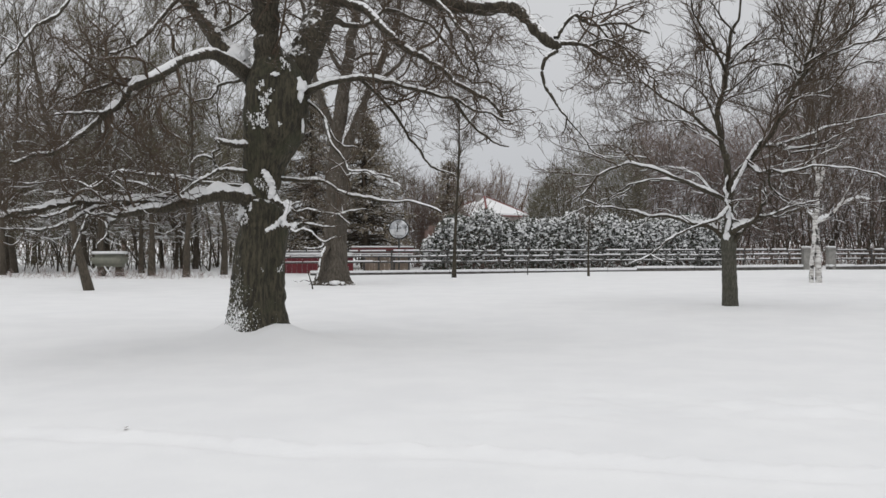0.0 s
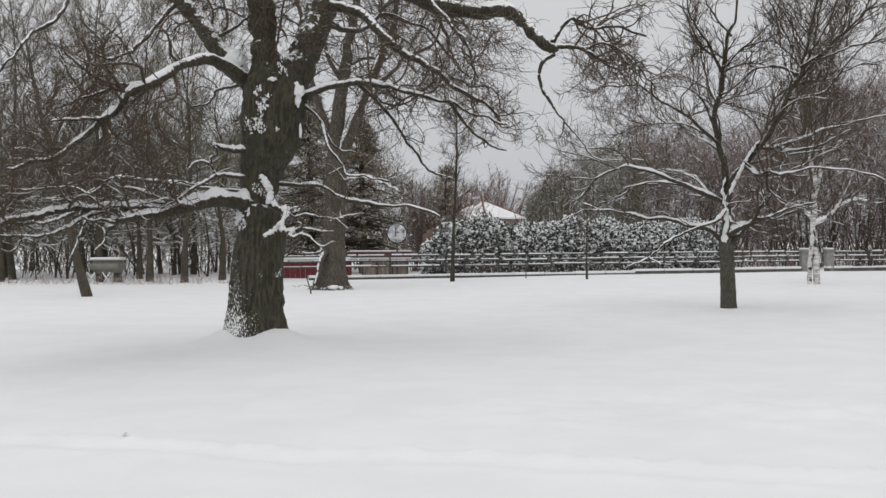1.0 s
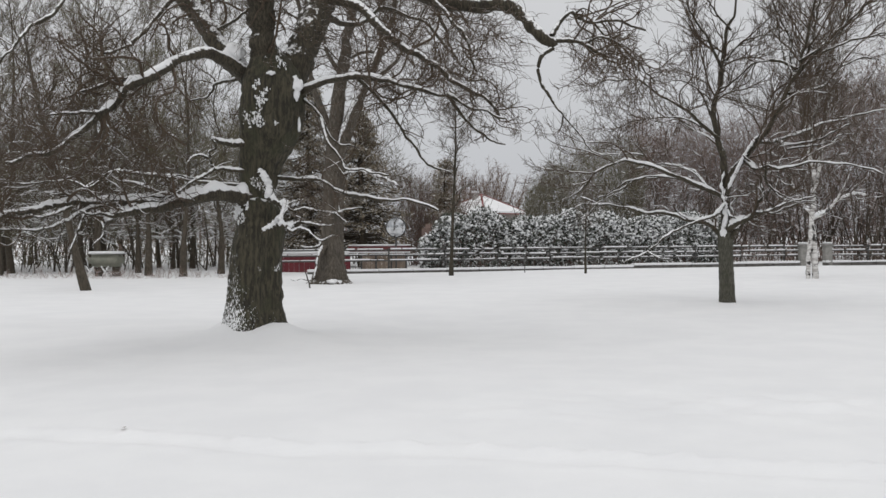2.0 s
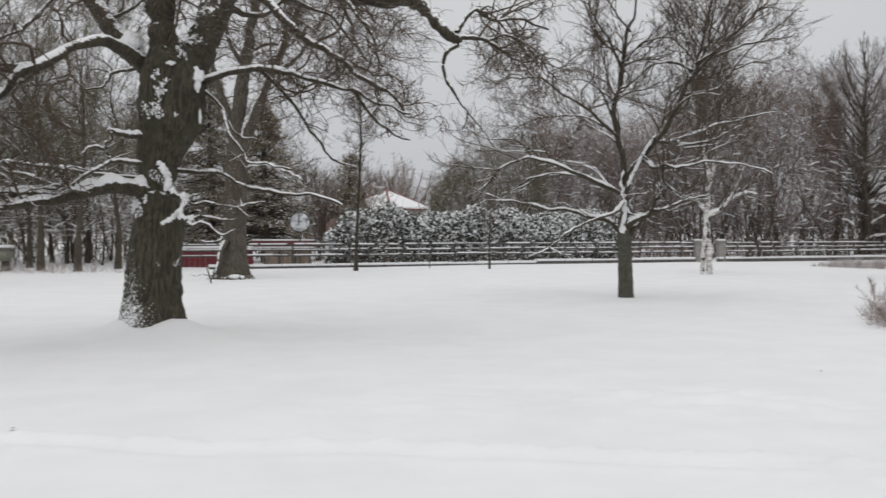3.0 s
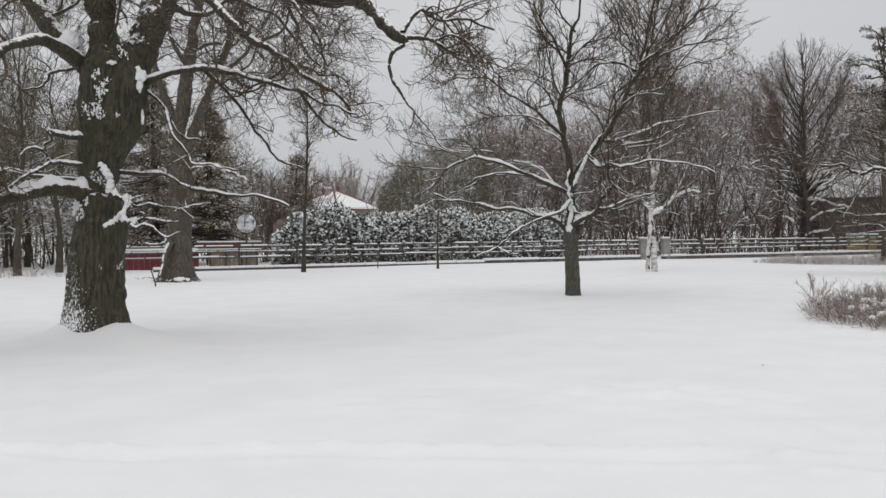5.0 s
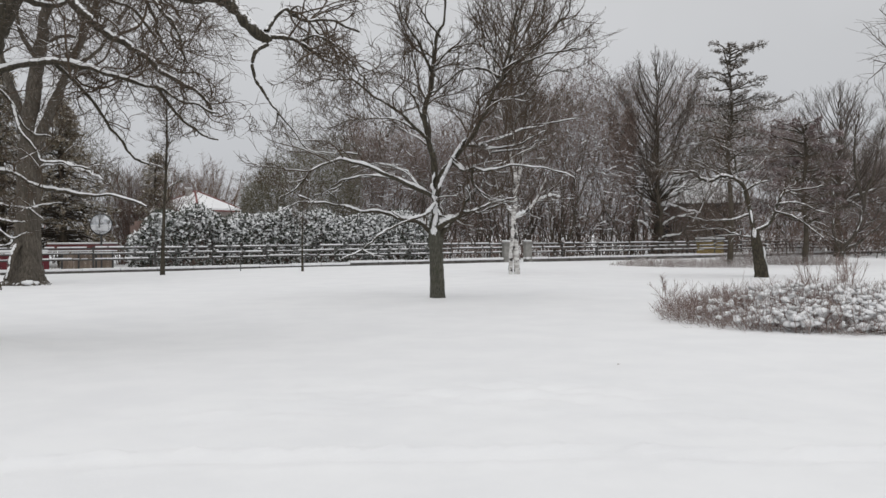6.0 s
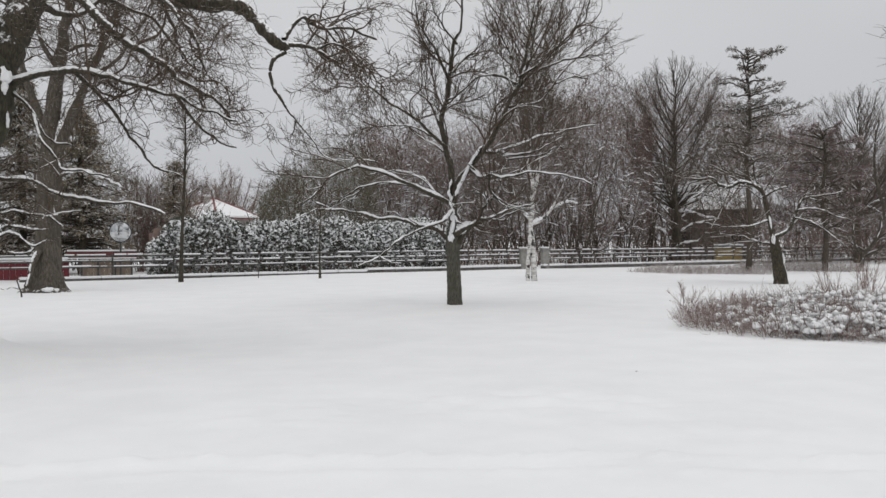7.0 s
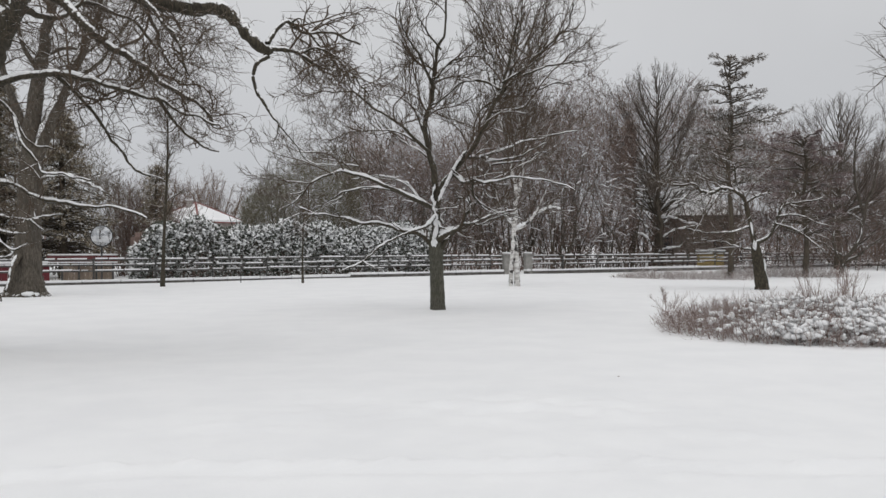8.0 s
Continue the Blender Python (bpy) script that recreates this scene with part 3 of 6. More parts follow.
bough(oak, 0.070, 0.034, (-0.96, -1.08, 2.12), (-1.29, -1.34, 2.13), (-1.51, -1.58, 2.12), (-1.71, -1.81, 2.12), (-1.92, -2.05, 2.10), (-2.07, -2.28, 2.07), (-2.20, -2.50, 2.04), (-2.35, -2.73, 1.98), (-2.50, -2.97, 1.90), (-2.72, -3.24, 1.84), snow=0.62, cling=0.35, gaps=-0.02)
bough(oak, 0.030, 0.012, (-0.93, -0.97, 2.19), (-1.20, -1.17, 2.22), (-1.42, -1.36, 2.22), (-1.67, -1.56, 2.17), (-1.91, -1.77, 2.15), (-2.08, -1.95, 2.17), (-2.20, -2.12, 2.22), (-2.32, -2.30, 2.23), snow=0.62, cling=0.35, gaps=-0.02)
bough(oak, 0.030, 0.012, (-1.55, -1.69, 2.11), (-1.78, -1.92, 2.05), (-1.84, -2.09, 2.00), (-1.95, -2.29, 1.90), (-2.06, -2.48, 1.81), (-2.16, -2.68, 1.73), (-2.35, -2.91, 1.74), (-2.55, -3.16, 1.74), snow=0.62, cling=0.35, gaps=-0.02)
bough(oak, 0.026, 0.012, (-1.49, -2.09, 1.91), (-1.60, -2.23, 1.95), (-1.69, -2.37, 1.93), (-1.77, -2.51, 1.98), snow=0.62, cling=0.35, gaps=-0.02)
bough(oak, 0.020, 0.009, (-1.76, -2.29, 1.99), (-1.80, -2.37, 1.85), (-1.83, -2.46, 1.67), (-1.88, -2.55, 1.48), snow=0.60, cling=0.85, gaps=-0.06)
bough(oak, 0.024, 0.010, (-1.89, -2.45, 2.04), (-2.07, -2.63, 1.93), (-2.19, -2.78, 1.89), (-2.24, -2.91, 1.92), snow=0.62, cling=0.35, gaps=-0.02)
bough(oak, 0.018, 0.008, (-1.56, -2.32, 1.84), (-1.50, -2.41, 1.75), (-1.49, -2.51, 1.64), (-1.55, -2.64, 1.55), snow=0.62, cling=0.35, gaps=-0.02)
bough(oak, 0.036, 0.014, (-0.09, -0.36, 2.64), (-0.21, -0.47, 2.64), (-0.35, -0.59, 2.66), (-0.44, -0.70, 2.64), (-0.48, -0.80, 2.76), (-0.48, -0.88, 2.86), (-0.36, -0.94, 2.95), (-0.40, -1.04, 3.06), snow=0.60, cling=0.85, gaps=-0.06)
bough(oak, 0.028, 0.012, (-0.41, -0.84, 2.64), (-0.52, -0.93, 2.54), (-0.66, -1.02, 2.46), (-0.76, -1.11, 2.37), (-0.90, -1.21, 2.25), (-1.01, -1.31, 2.18), snow=0.62, cling=0.35, gaps=-0.02)
bough(oak, 0.022, 0.010, (-0.55, -0.77, 2.50), (-0.73, -0.92, 2.49), (-0.86, -1.06, 2.53), (-0.99, -1.20, 2.49), snow=0.62, cling=0.35, gaps=-0.02)
bough(oak, 0.022, 0.010, (-0.49, -0.86, 2.79), (-0.59, -0.99, 2.83), (-0.68, -1.11, 2.78), (-0.71, -1.22, 2.70), snow=0.60, cling=0.85, gaps=-0.06)
bough(oak, 0.054, 0.026, (-0.07, -0.30, 3.06), (-0.21, -0.52, 3.03), (-0.35, -0.74, 3.05), (-0.43, -0.95, 3.08), snow=0.62, cling=0.35, gaps=-0.02)
bough(oak, 0.040, 0.036, (0.14, -0.39, 2.63), (0.26, -0.40, 2.52), (0.34, -0.42, 2.37), (0.32, -0.46, 2.22), snow=0.95, cling=0.85, gaps=-0.06)
bough(oak, 0.042, 0.030, (0.30, -0.47, 2.23), (0.45, -0.49, 2.15), (0.59, -0.52, 2.08), (0.54, -0.59, 1.94), (0.51, -0.64, 1.85), (0.61, -0.68, 1.78), (0.74, -0.72, 1.79), snow=0.95, cling=0.85, gaps=-0.06)
bough(oak, 0.030, 0.018, (0.48, -0.50, 1.90), (0.39, -0.55, 1.80), (0.24, -0.60, 1.72), snow=0.95, cling=0.85, gaps=-0.06)
bough(oak, 0.030, 0.012, (0.73, -0.67, 1.79), (0.80, -0.72, 1.84), (0.95, -0.76, 1.83), (1.10, -0.80, 1.80), (1.31, -0.84, 1.79), snow=0.62, cling=0.35, gaps=-0.02)
bough(oak, 0.028, 0.010, (0.62, -0.73, 1.79), (0.71, -0.77, 1.71), (0.83, -0.80, 1.75), (0.96, -0.84, 1.72), (1.06, -0.87, 1.62), (1.20, -0.90, 1.57), (1.33, -0.94, 1.66), snow=0.60, cling=0.85, gaps=-0.06)
bough(oak, 0.022, 0.009, (1.03, -0.67, 1.63), (1.13, -0.73, 1.52), (1.02, -0.81, 1.47), (0.86, -0.90, 1.48), snow=0.60, cling=0.85, gaps=-0.06)
bough(oak, 0.022, 0.010, (0.59, -0.54, 2.10), (0.71, -0.57, 2.02), (0.88, -0.59, 2.06), (1.09, -0.62, 2.01), (1.33, -0.64, 1.99), (1.54, -0.67, 2.03), (1.76, -0.70, 2.07), snow=0.62, cling=0.35, gaps=-0.02)
bough(oak, 0.016, 0.007, (1.33, -0.64, 1.99), (1.44, -0.68, 1.90), (1.52, -0.72, 1.84), snow=0.62, cling=0.35, gaps=-0.02)
bough(oak, 0.016, 0.007, (0.59, -0.54, 2.05), (0.66, -0.56, 2.14), (0.77, -0.58, 2.17), (0.88, -0.59, 2.19), snow=0.62, cling=0.35, gaps=-0.02)
spray = list(zip(*OUTER))
leafless_crown(oak, [
    (46, 0.95, 50, 0.0, 0.26, 10, 0.7, 0.2, 0.02, 5),
    (210, 0.52, 48, 0.0, 0.28, 6, 0.7, 0.2, 0.02, 4),
    (620, 0.28, 46, 0.0, 0.25, 4, 0.7, 0.2, 0.05, 3),
], 0.5, np.vstack(spray[0]), np.vstack(spray[1]), 0.0045, 0.018)
leafless_crown(oak, [
    (200, 1.30, 52, 0.07, 0.30, 14, 0.45, 0.25, 0.04, 6),
    (1450, 0.74, 50, 0.0, 0.38, 9, 0.55, 0.2, 0.10, 4),
    (9000, 0.32, 50, -0.02, 0.42, 5, 0.6, 0.1, 0.08, 3),
], 0.0068, floor=1.75, least=0.0040, most=0.024, snow_below=2.6,
   clear=lambda Q: (Q[..., 0] > -0.3) & (Q[..., 0] < 0.62) & (Q[..., 1] < 0) & (Q[..., 2] < 4.1) | (Q[..., 0] > 1.6) & (Q[..., 2] < 2.9) | (Q[..., 0] < -1.7) & (Q[..., 2] > 4.7))

# ---------- the spreading park tree ----------
park_ob = thing("park_tree", (*PARK_AT, 0.0), "spreading leafless park tree with snow lying on its low boughs", "tree")
park_tree = Tree(park_ob, 12, M_LIMB, M_TWIG)
park_tree.snow, park_tree.cling = 0.66, 0.40
trunk_mesh(park_tree, [(0.02, 0, -0.1), (0.02, 0, 0.1), (0.0, 0, 0.6), (-0.02, 0, 1.2), (-0.03, 0, 1.55), (-0.03, 0, 1.9)], [0.24, 0.195, 0.170, 0.165, 0.185, 0.15], M_PARK, 18, 0.04, 30)
bough(park_tree, 0.120, 0.022, (-0.04, 0.01, 1.60), (-0.01, 0.00, 2.20), (-0.01, 0.00, 2.73), (-0.06, 0.07, 3.40), (-0.14, 0.15, 3.94), (-0.23, 0.17, 4.46), (-0.16, 0.10, 5.01), (-0.10, 0.03, 5.53), (-0.05, 0.02, 5.92), (0.05, -0.12, 6.43), (0.12, -0.24, 6.92), (0.16, -0.36, 7.74))
bough(park_tree, 0.102, 0.022, (-0.04, 0.01, 2.57), (0.11, -0.14, 3.06), (0.35, -0.32, 3.44), (0.58, -0.49, 3.81), (0.88, -0.68, 4.24), (1.08, -0.85, 4.71), (1.23, -1.00, 5.20), (1.38, -1.04, 5.59), (1.51, -1.19, 6.19), (1.67, -1.34, 6.97))
bough(park_tree, 0.064, 0.016, (-0.03, 0.01, 2.53), (-0.52, -0.16, 2.71), (-1.08, -0.30, 2.95), (-1.64, -0.44, 3.13), (-2.11, -0.51, 3.29), (-2.64, -0.56, 3.35), (-3.15, -0.62, 3.09), (-3.43, -0.63, 2.73), (-3.80, -0.63, 2.54))
bough(park_tree, 0.038, 0.012, (-0.41, -0.09, 2.66), (-0.53, 0.27, 3.00), (-0.75, 0.64, 3.27), (-1.32, 1.24, 3.41), (-1.81, 1.59, 3.31))
bough(park_tree, 0.034, 0.012, (-0.97, -0.23, 2.92), (-1.52, 0.36, 3.05), (-2.10, 0.84, 2.97), (-2.58, 1.30, 2.68), (-2.89, 1.50, 2.48), bare=True)
bough(park_tree, 0.076, 0.020, (-0.07, 0.02, 1.77), (-0.32, 0.41, 1.91), (-0.68, 0.73, 2.01), (-0.99, 1.14, 2.16), (-1.54, 1.51, 2.20), (-1.90, 1.83, 2.36), (-2.56, 2.23, 2.43), (-3.02, 2.58, 2.68), bare=True)
bough(park_tree, 0.025, 0.010, (-2.56, 2.23, 2.43), (-3.01, 2.16, 2.46), (-3.38, 2.07, 2.31), (-3.72, 2.06, 2.14), bare=True)
bough(park_tree, 0.047, 0.016, (0.02, -0.01, 2.44), (-0.42, -0.50, 2.08), (-0.98, -0.75, 1.92), (-1.58, -0.99, 1.66), (-2.06, -1.15, 1.31), (-2.61, -1.20, 1.03), bare=True)
bough(park_tree, 0.017, 0.008, (-2.12, -1.14, 1.28), (-1.90, -1.31, 1.14), (-1.69, -1.47, 1.11), bare=True)
bough(park_tree, 0.076, 0.024, (-0.03, 0.01, 1.69), (0.15, -0.36, 1.90), (0.38, -0.64, 2.05), (0.48, -0.77, 2.33), (0.60, -0.81, 2.56), (0.58, -0.70, 2.95))
bough(park_tree, 0.034, 0.012, (0.44, -0.66, 2.14), (0.58, -1.01, 2.15), (0.82, -1.40, 2.29), (1.09, -1.69, 2.40), (1.36, -1.98, 2.44))
bough(park_tree, 0.047, 0.012, (0.32, -0.31, 3.37), (0.47, -0.77, 3.13), (0.60, -1.02, 3.19), (0.80, -1.28, 3.09), (1.08, -1.68, 3.16), (1.41, -2.10, 3.17), (1.89, -2.66, 3.07), (2.29, -3.09, 2.83))
bough(park_tree, 0.034, 0.012, (0.60, -1.02, 3.18), (0.63, -0.92, 2.84), (0.93, -0.91, 2.56), (1.37, -0.94, 2.40), (1.84, -0.97, 2.28))
bough(park_tree, 0.047, 0.012, (0.56, -0.48, 3.77), (0.98, -0.30, 3.79), (1.41, -0.11, 3.92), (1.99, 0.02, 4.13), (2.58, 0.16, 4.32), (3.30, 0.26, 4.49), (3.97, 0.26, 4.63))
bough(park_tree, 0.034, 0.012, (1.07, -0.32, 3.82), (1.23, -0.68, 3.69), (1.56, -1.10, 3.71), (1.84, -1.49, 3.84), (2.16, -1.80, 4.05))
bough(park_tree, 0.051, 0.012, (-0.15, 0.15, 3.94), (-0.57, 0.07, 4.27), (-0.95, -0.03, 4.59), (-1.52, -0.17, 4.86), (-2.02, -0.33, 5.18), (-2.55, -0.38, 5.26), (-2.96, -0.47, 5.18), (-3.30, -0.57, 5.04))
bough(park_tree, 0.030, 0.010, (-0.48, 0.14, 4.18), (-0.88, 0.68, 4.48), (-1.70, 1.45, 4.55), (-2.39, 1.97, 4.31))
bough(park_tree, 0.043, 0.012, (-0.23, 0.17, 4.32), (-0.37, 0.53, 4.94), (-0.52, 0.78, 5.25), (-0.74, 1.06, 5.43), (-0.98, 1.24, 5.52))
bough(park_tree, 0.030, 0.010, (-0.14, 0.04, 5.07), (0.01, -0.42, 5.15), (0.34, -0.94, 5.49), (0.70, -1.36, 5.51))
bough(park_tree, 0.030, 0.010, (-0.05, 0.02, 5.92), (-0.25, 0.49, 6.29), (-0.45, 0.87, 6.53), (-0.72, 1.16, 7.05))
bough(park_tree, 0.030, 0.010, (-0.08, 0.02, 5.73), (0.35, 0.31, 6.12), (0.84, 0.58, 6.37), (1.21, 0.68, 6.87))
bough(park_tree, 0.034, 0.010, (1.23, -1.00, 5.20), (1.17, -0.56, 5.75), (1.16, -0.24, 6.40), (1.14, -0.03, 7.11))
bough(park_tree, 0.034, 0.010, (1.35, -1.03, 5.53), (1.61, -1.43, 5.71), (1.92, -1.73, 5.96), (2.20, -1.92, 6.52))
bough(park_tree, 0.030, 0.010, (0.08, -0.13, 6.43), (-0.31, -0.32, 6.77), (-0.61, -0.44, 7.20), (-0.82, -0.48, 7.77))
bough(park_tree, 0.017, 0.006, (-1.90, 1.83, 2.36), (-2.09, 1.99, 2.08), (-2.36, 2.07, 1.89), (-2.69, 2.28, 1.67), bare=True)
bough(park_tree, 0.017, 0.006, (-1.54, 1.51, 2.20), (-1.76, 1.47, 1.95), (-2.12, 1.47, 1.81), bare=True)
bough(park_tree, 0.017, 0.006, (-0.99, 1.14, 2.16), (-1.17, 1.29, 2.35), (-1.41, 1.47, 2.38), bare=True)
bough(park_tree, 0.017, 0.006, (-2.04, 1.87, 2.36), (-2.26, 1.83, 2.65), (-2.49, 1.80, 2.79), bare=True)
bough(park_tree, 0.017, 0.006, (-0.68, 0.73, 2.01), (-0.99, 0.61, 2.19), (-1.20, 0.57, 2.49), bare=True)
bough(park_tree, 0.017, 0.006, (-2.10, 0.84, 2.97), (-2.28, 1.00, 2.71), (-2.53, 1.18, 2.62), (-2.82, 1.37, 2.35), bare=True)
bough(park_tree, 0.017, 0.006, (-2.67, 2.27, 2.44), (-2.89, 2.44, 2.19), (-3.09, 2.60, 2.09), bare=True)
bough(park_tree, 0.047, 0.013, (1.30, -0.91, 5.16), (1.57, -0.89, 5.72), (1.72, -0.83, 6.08), (1.85, -0.76, 6.65), (1.98, -0.70, 7.22), (1.99, -0.60, 8.08), snow=0.35)
bough(park_tree, 0.047, 0.013, (1.38, -0.94, 5.30), (1.72, -1.25, 5.76), (1.97, -1.53, 6.07), (2.25, -1.72, 6.34), (2.59, -1.93, 6.71), (2.74, -2.08, 7.27), snow=0.35)
bough(park_tree, 0.047, 0.013, (1.63, -1.12, 5.62), (2.24, -0.88, 5.89), (2.80, -0.63, 6.10), (3.35, -0.59, 6.21), (3.78, -0.51, 6.31), snow=0.35)
bough(park_tree, 0.047, 0.013, (1.30, -0.91, 5.16), (1.35, -0.51, 5.71), (1.42, -0.22, 6.25), (1.26, 0.04, 6.79), (1.12, 0.29, 7.40), snow=0.35)
bough(park_tree, 0.047, 0.013, (1.34, -0.93, 5.37), (1.05, -0.53, 5.63), (0.69, -0.10, 5.68), (0.48, 0.17, 5.51), (0.03, 0.41, 5.13), snow=0.35)
bough(park_tree, 0.047, 0.013, (1.84, -1.39, 5.87), (2.26, -1.20, 6.44), (2.40, -1.03, 7.03), (2.62, -0.89, 7.84), snow=0.35)
bough(park_tree, 0.047, 0.013, (1.18, -0.77, 4.84), (1.98, -0.60, 5.00), (2.54, -0.34, 5.48), (3.06, -0.19, 5.74), (3.56, -0.13, 5.73), snow=0.35)
bough(park_tree, 0.047, 0.013, (-0.01, 0.00, 5.74), (0.35, 0.21, 6.14), (0.85, 0.37, 6.38), (1.32, 0.44, 6.45), snow=0.35)
bough(park_tree, 0.047, 0.013, (-0.05, 0.02, 5.46), (-0.36, -0.21, 5.96), (-0.63, -0.44, 6.31), (-1.00, -0.53, 6.81), (-1.09, -0.61, 7.39), snow=0.35)
bough(park_tree, 0.100, 0.050, (0.06, -0.05, 1.55), (0.18, -0.12, 1.76), (0.33, -0.19, 1.94), (0.56, -0.29, 2.08), (0.74, -0.38, 2.16), snow=0.62, cling=0.4, gaps=0.0)
bough(park_tree, 0.085, 0.040, (-0.08, -0.01, 1.58), (-0.24, 0.02, 1.76), (-0.43, 0.06, 1.92), (-0.66, 0.10, 2.00), snow=0.62, cling=0.4, gaps=0.0)
bough(park_tree, 0.028, 0.010, (0.71, -0.47, 2.16), (0.88, -0.64, 2.26), (0.72, -0.69, 2.48), (0.79, -0.82, 2.75), (0.63, -0.87, 2.93), (0.47, -0.92, 3.04), snow=0.62, cling=0.4, gaps=0.0)
bough(park_tree, 0.026, 0.010, (0.71, -0.47, 2.16), (0.88, -0.72, 2.13), (1.11, -0.98, 2.26), (1.34, -1.25, 2.36), (1.53, -1.52, 2.38), snow=0.62, cling=0.4, gaps=0.0)
bough(park_tree, 0.024, 0.010, (0.45, -0.38, 2.79), (0.52, -0.62, 2.75), (0.58, -0.85, 2.55), (0.53, -1.04, 2.33), snow=0.62, cling=0.4, gaps=0.0)
bough(park_tree, 0.030, 0.010, (0.26, -0.43, 3.47), (0.61, -0.69, 3.12), (0.82, -0.91, 3.18), (0.87, -1.08, 2.92), (0.95, -1.26, 2.76), (1.05, -1.44, 2.72), snow=0.62, cling=0.4, gaps=0.0)
bough(park_tree, 0.022, 0.008, (0.99, -0.67, 2.92), (0.86, -0.87, 2.61), (0.98, -1.17, 2.42), (1.24, -1.51, 2.32), snow=0.62, cling=0.4, gaps=0.0)
bough(park_tree, 0.024, 0.009, (0.12, -0.18, 2.18), (0.11, 0.04, 2.32), (0.31, 0.19, 2.51), (0.61, 0.30, 2.60), (0.84, 0.44, 2.70), snow=0.62, cling=0.4, gaps=0.0)
bough(park_tree, 0.020, 0.008, (-0.51, 0.11, 2.87), (-0.65, 0.28, 3.09), (-0.92, 0.48, 3.27), (-1.27, 0.70, 3.36), (-1.48, 0.87, 3.38), snow=0.62, cling=0.4, gaps=0.0)
bough(park_tree, 0.022, 0.008, (-1.04, 0.56, 3.21), (-1.42, 0.79, 3.05), (-1.81, 1.01, 3.03), (-2.13, 1.21, 2.87), (-2.45, 1.41, 2.70), (-2.71, 1.59, 2.49), (-2.90, 1.75, 2.43), snow=0.62, cling=0.4, gaps=0.0)
bough(park_tree, 0.020, 0.008, (-1.72, 0.72, 3.58), (-1.97, 0.93, 3.64), (-2.35, 1.15, 3.65), (-2.74, 1.37, 3.69), (-3.00, 1.57, 3.82), snow=0.62, cling=0.4, gaps=0.0)
bough(park_tree, 0.018, 0.007, (1.11, -0.50, 3.73), (1.14, -0.73, 3.52), (0.95, -0.87, 3.29), (0.93, -1.08, 3.10), snow=0.62, cling=0.4, gaps=0.0)
bough(park_tree, 0.022, 0.008, (1.17, -0.74, 3.58), (1.51, -1.00, 3.62), (1.84, -1.26, 3.66), (2.04, -1.48, 3.80), (2.21, -1.69, 3.84), snow=0.62, cling=0.4, gaps=0.0)
bough(park_tree, 0.060, 0.030, (-0.12, -0.06, 1.67), (-0.02, -0.10, 2.08), (-0.06, -0.10, 2.50), (-0.13, -0.09, 2.84), (-0.06, -0.12, 3.13), bare=True, snow=0.7, cling=0.9, gaps=0.0)
bough(park_tree, 0.050, 0.030, (-0.06, -0.14, 2.55), (0.11, -0.27, 2.99), (0.27, -0.39, 3.38), (0.42, -0.51, 3.69), (0.57, -0.63, 3.90), bare=True, snow=0.7, cling=0.9, gaps=0.0)
bough(park_tree, 0.040, 0.020, (0.13, -0.18, 1.72), (0.26, -0.25, 1.94), (0.04, -0.22, 2.08), (-0.03, -0.23, 2.27), bare=True, snow=0.7, cling=0.9, gaps=0.0)
for at, size in (((0.17, -0.20, 1.96), (0.13, 0.08, 0.08)), ((-0.12, -0.17, 1.70), (0.07, 0.04, 0.10)), ((0.30, -0.24, 2.05), (0.10, 0.07, 0.05)), ((-0.08, -0.12, 2.57), (0.06, 0.05, 0.13)), ((-0.06, -0.14, 2.20), (0.05, 0.04, 0.13)), ((0.06, -0.16, 2.88), (0.04, 0.04, 0.12))):
    lump(park_ob, "snow", at, size, M_CAP, at[2], 0.3, "clump of snow in a fork")
leafless_crown(park_tree, [
    (250, 1.45, 44, 0.12, 0.20, 12, 0.6, 0.2, 0.0, 6),
    (1550, 0.78, 42, 0.15, 0.19, 7, 0.6, 0.2, 0.0, 4),
    (5600, 0.38, 40, 0.16, 0.20, 4, 0.7, 0.12, 0.0, 3),
], 0.010, least=0.0055, most=0.024, floor=1.3, snow_below=4.0)


